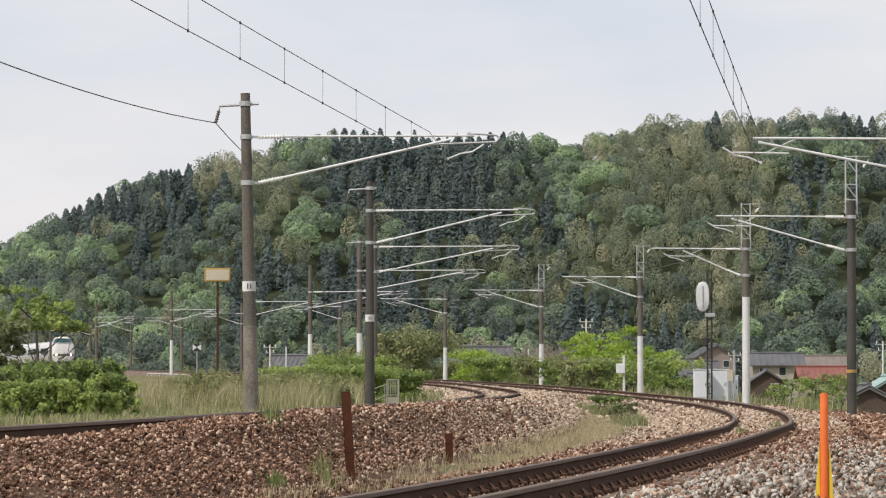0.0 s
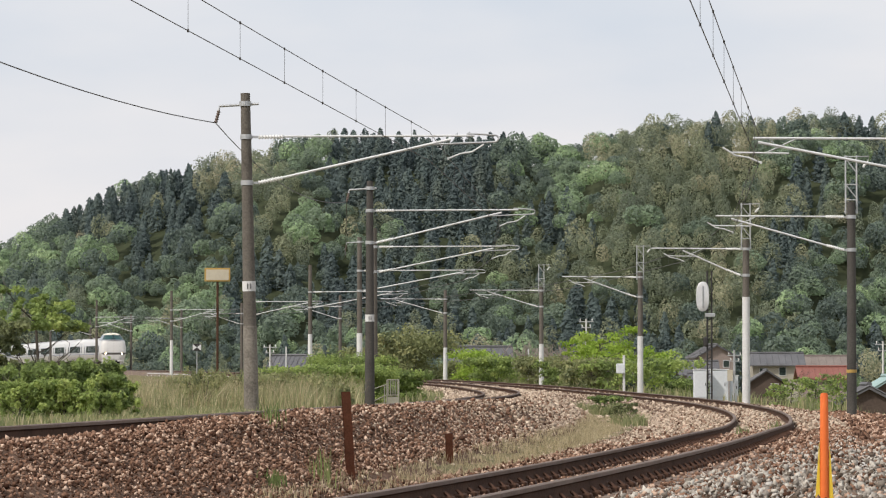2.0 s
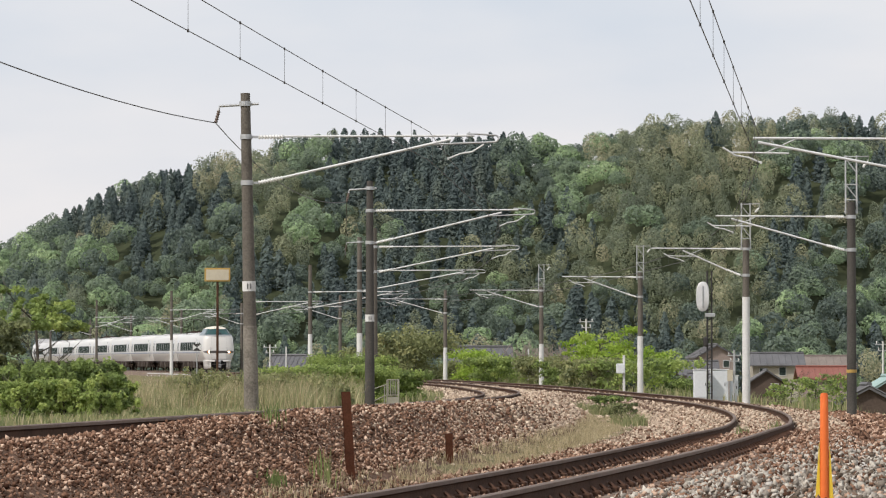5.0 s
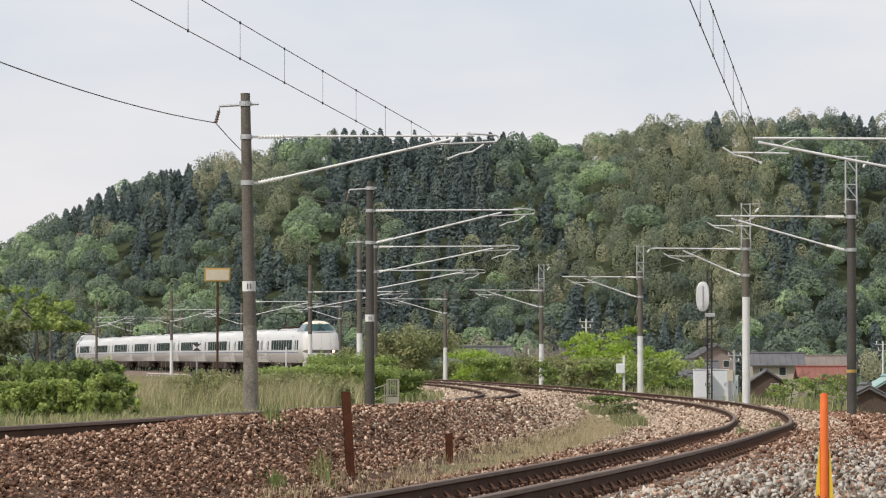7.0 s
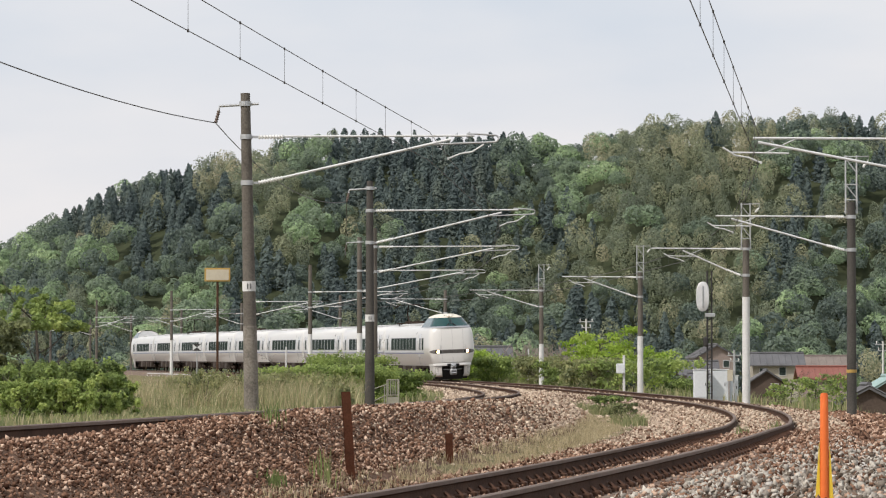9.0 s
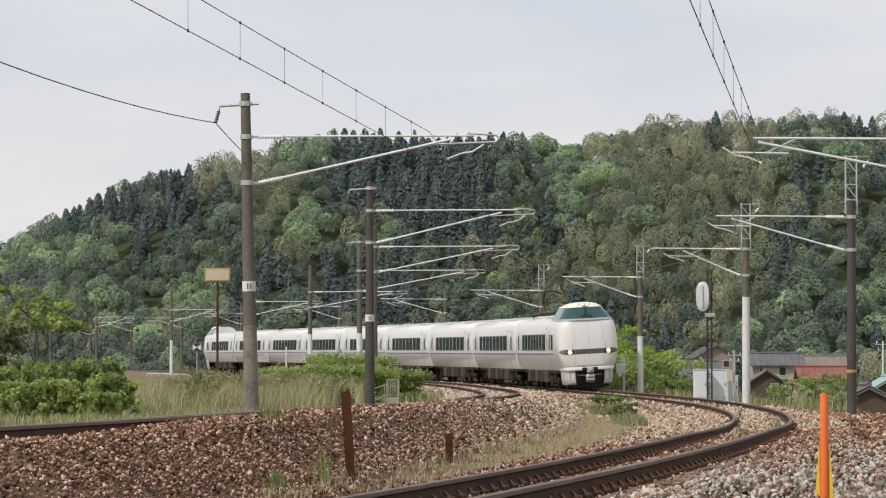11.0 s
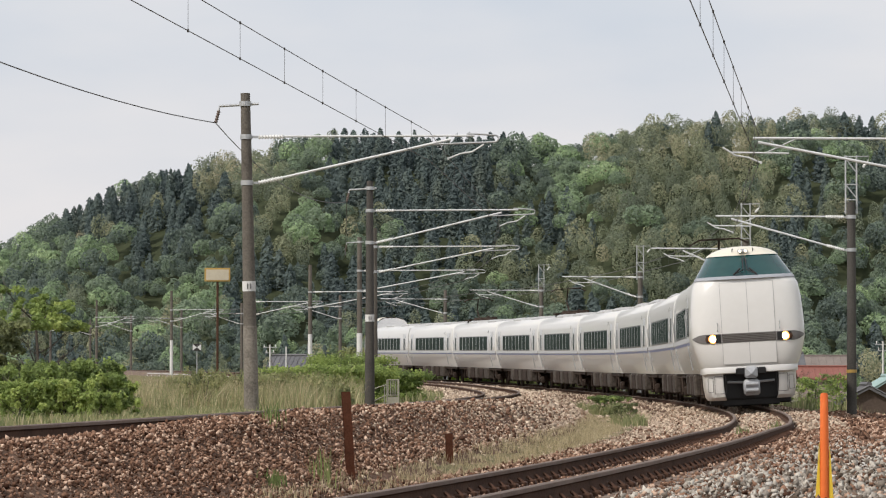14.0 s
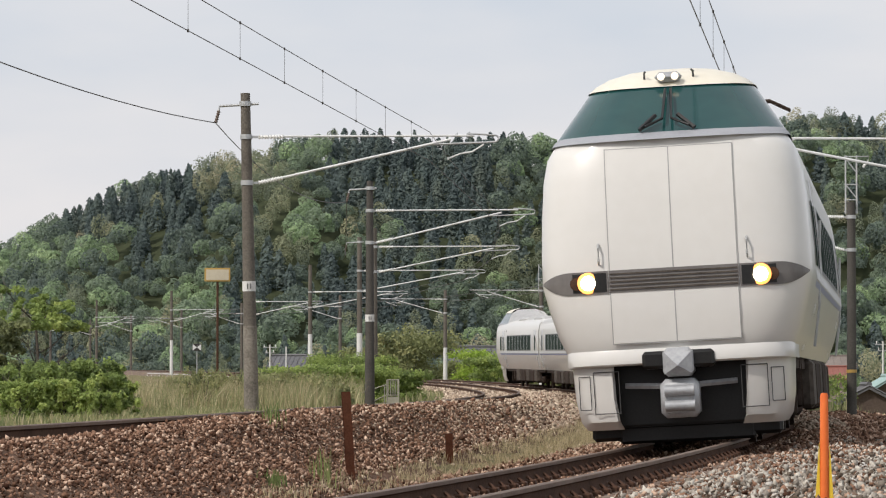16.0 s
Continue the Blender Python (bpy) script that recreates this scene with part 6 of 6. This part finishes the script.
def stones(name, label, pts, size, mats, seed, lift=(-0.5, 0.8), fine=False):
    g = np.random.default_rng(seed)
    shp, tri = stone_shapes(24, seed, fine)
    c = shp.shape[1]
    n = len(pts)
    v = shp[g.integers(0, 24, n)]
    q = g.normal(size=(n, 4))
    q /= np.linalg.norm(q, axis=1)[:, None]
    w, x, y, z = q.T
    rot = np.stack([1 - 2 * (y * y + z * z), 2 * (x * y - z * w), 2 * (x * z + y * w), 2 * (x * y + z * w), 1 - 2 * (x * x + z * z), 2 * (y * z - x * w),
                    2 * (x * z - y * w), 2 * (y * z + x * w), 1 - 2 * (x * x + y * y)], -1).reshape(n, 3, 3)
    s = size * np.clip(g.lognormal(0, 0.30, (n, 1, 1)), 0.5, 1.7)
    v = np.einsum("nij,nkj->nki", rot, v) * s + pts[:, None, :] + np.array([0, 0, 1.0]) * s * g.uniform(*lift, (n, 1, 1))
    f = (np.arange(n)[:, None, None] * c + tri[None]).reshape(-1, 3)
    tagged(new(name, bulk(name, v.reshape(-1, 3), f, [mats])), label, "ballast", kind="stuff")


def on_stone(x, y):
    a, b = x - xa(y), x - xb_(y)
    rail = np.minimum(np.abs(np.abs(a) - 0.566), np.abs(np.abs(b) - 0.566)) > 0.075
    bed = ((a > -2.75) & (a < 1.7)) | ((b > np.where(y < 90, -0.45, -2.2)) & (b < 2.55))
    return bed & rail & (np.abs(x) < 0.118 * y + 0.4)


def is_heap(x, y):
    a = x - xa(y)
    return (a > 0.95 + 0.012 * np.clip(y - 30, 0, 60)) & (a < 6.5) & (np.abs(x) < 0.118 * y + 0.4)


def make_stones():
    g = np.random.default_rng(9)
    for name, y0, y1, dens, size, seed in (("ballast_near", 23.5, 44, 590, 0.0145, 31), ("ballast_middle", 44, 66, 270, 0.0180, 32), ("ballast_far", 66, 125, 62, 0.030, 33)):
        w = 0.24 * y1 + 1
        n = int(dens * w * (y1 - y0))
        p = scatter(n, -w / 2, w / 2, y0, y1, seed, on_stone)
        if y0 < 40:
            p = p[(p[:, 0] - xa(p[:, 1]) < -2.8) | (g.uniform(0, 1, len(p)) < 0.5)]
        pale = g.uniform(0, 1, len(p)) < 0.8 * np.clip((p[:, 1] - 36) / 44, 0, 1)
        stones(name, "brown crushed stone ballast", p[~pale], size, "ballast_brown", seed, lift=(-0.1, 1.9) if y0 < 60 else (-0.3, 1.0))
        if pale.any():
            stones("tan_" + name, "tan stones among the brown ballast", p[pale], size, "ballast_tan", seed + 60)
    p = scatter(int(600 * 9 * 39), -1, 8, 23, 62, 34, is_heap)
    mixed = g.uniform(0, 1, len(p)) < 0.22 + 0.6 * np.clip((p[:, 1] - 30) / 18, 0, 1)
    stones("pale_ballast", "fresh pale grey crushed stone heap", p[~mixed], 0.0185, "ballast_grey", 35, (-0.2, 1.6))
    stones("mixed_ballast", "brown stones in the pale heap", p[mixed], 0.0175, "ballast_brown", 36, (-0.2, 1.6))
    p = scatter(int(60 * 14 * 63), 4, 16, 62, 125, 37, lambda x, y: (x - xa(y) > 1.6) & (x - xa(y) < 4.6) & (np.abs(x) < 0.118 * y + 0.4))
    stones("shoulder_ballast", "brown crushed stone on the outer shoulder", p, 0.05, "ballast_brown", 38)
    p = scatter(9000, -4, 6, 26, 100, 41, lambda x, y: (x - xb_(y) > 2.4) & (x - xa(y) < -1.9))
    stones("scattered_stone", "loose brown stones in the dry grass", p, 0.022, "ballast_tan", 42)
    # pale tan stone that fills the space between the tracks further off
    p = scatter(32000, -8, 11, 92, 235, 39, lambda x, y: (x - xb_(y) > -2.2) & (x - xa(y) < 1.2) & (np.abs(np.abs(x - xa(y)) - 0.566) > 0.12) & (np.abs(np.abs(x - xb_(y)) - 0.566) > 0.12))
    stones("tan_ballast", "pale tan crushed stone between the tracks", p, 0.046, "ballast_tan", 40, (-0.6, 0.4))


make_stones()


def make_loose_stones():
    """The largest stones of the pale heap, one by one."""
    heap = thing("stone_heap", "large pale stones on top of the ballast heap", "stones", kind="structure")
    shp, tri = stone_shapes(10, 51, True)
    meshes = [bulk("stone", s * 0.027, tri, ["ballast_piece"]) for s in shp]
    g = np.random.default_rng(52)
    for i, p in enumerate(scatter(1200, 0.5, 6, 24, 44, 53, is_heap)[:280]):
        ob = part("stone", meshes[i % 10], None, heap)
        ob.matrix_basis = Matrix.Translation((p[0], p[1], p[2] + 0.022)) @ Euler(g.uniform(0, 6.28, 3)).to_matrix().to_4x4()


make_loose_stones()

mat("insect_body", (0.10, 0.075, 0.055), (0.17, 0.13, 0.10), 0.6, scale=300, fine=900, bump=0.0)
mat("insect_wing", (0.20, 0.18, 0.15), (0.28, 0.25, 0.21), 0.4, scale=300, fine=900, bump=0.0)


def make_insect():
    """A flying insect that crosses the sky close to the camera; its head points along +y."""
    t = thing("insect", "small dark brown flying insect in the air", "insect")
    b = Build()
    b.lathe([(0.0002, -0.0075), (0.0016, -0.0062), (0.0024, -0.0035), (0.0022, -0.0008), (0.0012, 0.0)], 12, Matrix.Rotation(-math.pi / 2, 4, "X"))
    part("abdomen", b, "insect_body", t, smooth=True)
    b = Build()
    b.lathe([(0.0011, -0.0002), (0.0022, 0.0011), (0.0023, 0.0026), (0.0012, 0.0040)], 12, Matrix.Rotation(-math.pi / 2, 4, "X"))
    part("thorax", b, "insect_body", t, smooth=True)
    b = Build()
    b.lathe([(0.0003, 0.0038), (0.0015, 0.0045), (0.0015, 0.0056), (0.0003, 0.0063)], 12, Matrix.Rotation(-math.pi / 2, 4, "X"))
    part("head", b, "insect_body", t, smooth=True)
    for sx in (-1, 1):
        for y0, L, w in ((0.0026, 0.0075, 0.0026), (0.0012, 0.0052, 0.0019)):
            b = Build()
            ring = [(sx * (0.0015 + L * (0.5 - 0.5 * math.cos(a))), y0 + w * math.sin(a) * 0.55 - 0.0018 * (0.5 - 0.5 * math.cos(a)), 0.0018) for a in np.linspace(0, 2 * math.pi, 13)[:-1]]
            b.loft([ring, [(x, y, z + 0.00012) for x, y, z in ring]], True, 0, True)
            part("wing", b, "insect_wing", t)
    return t


INSECT = make_insect()
motions()
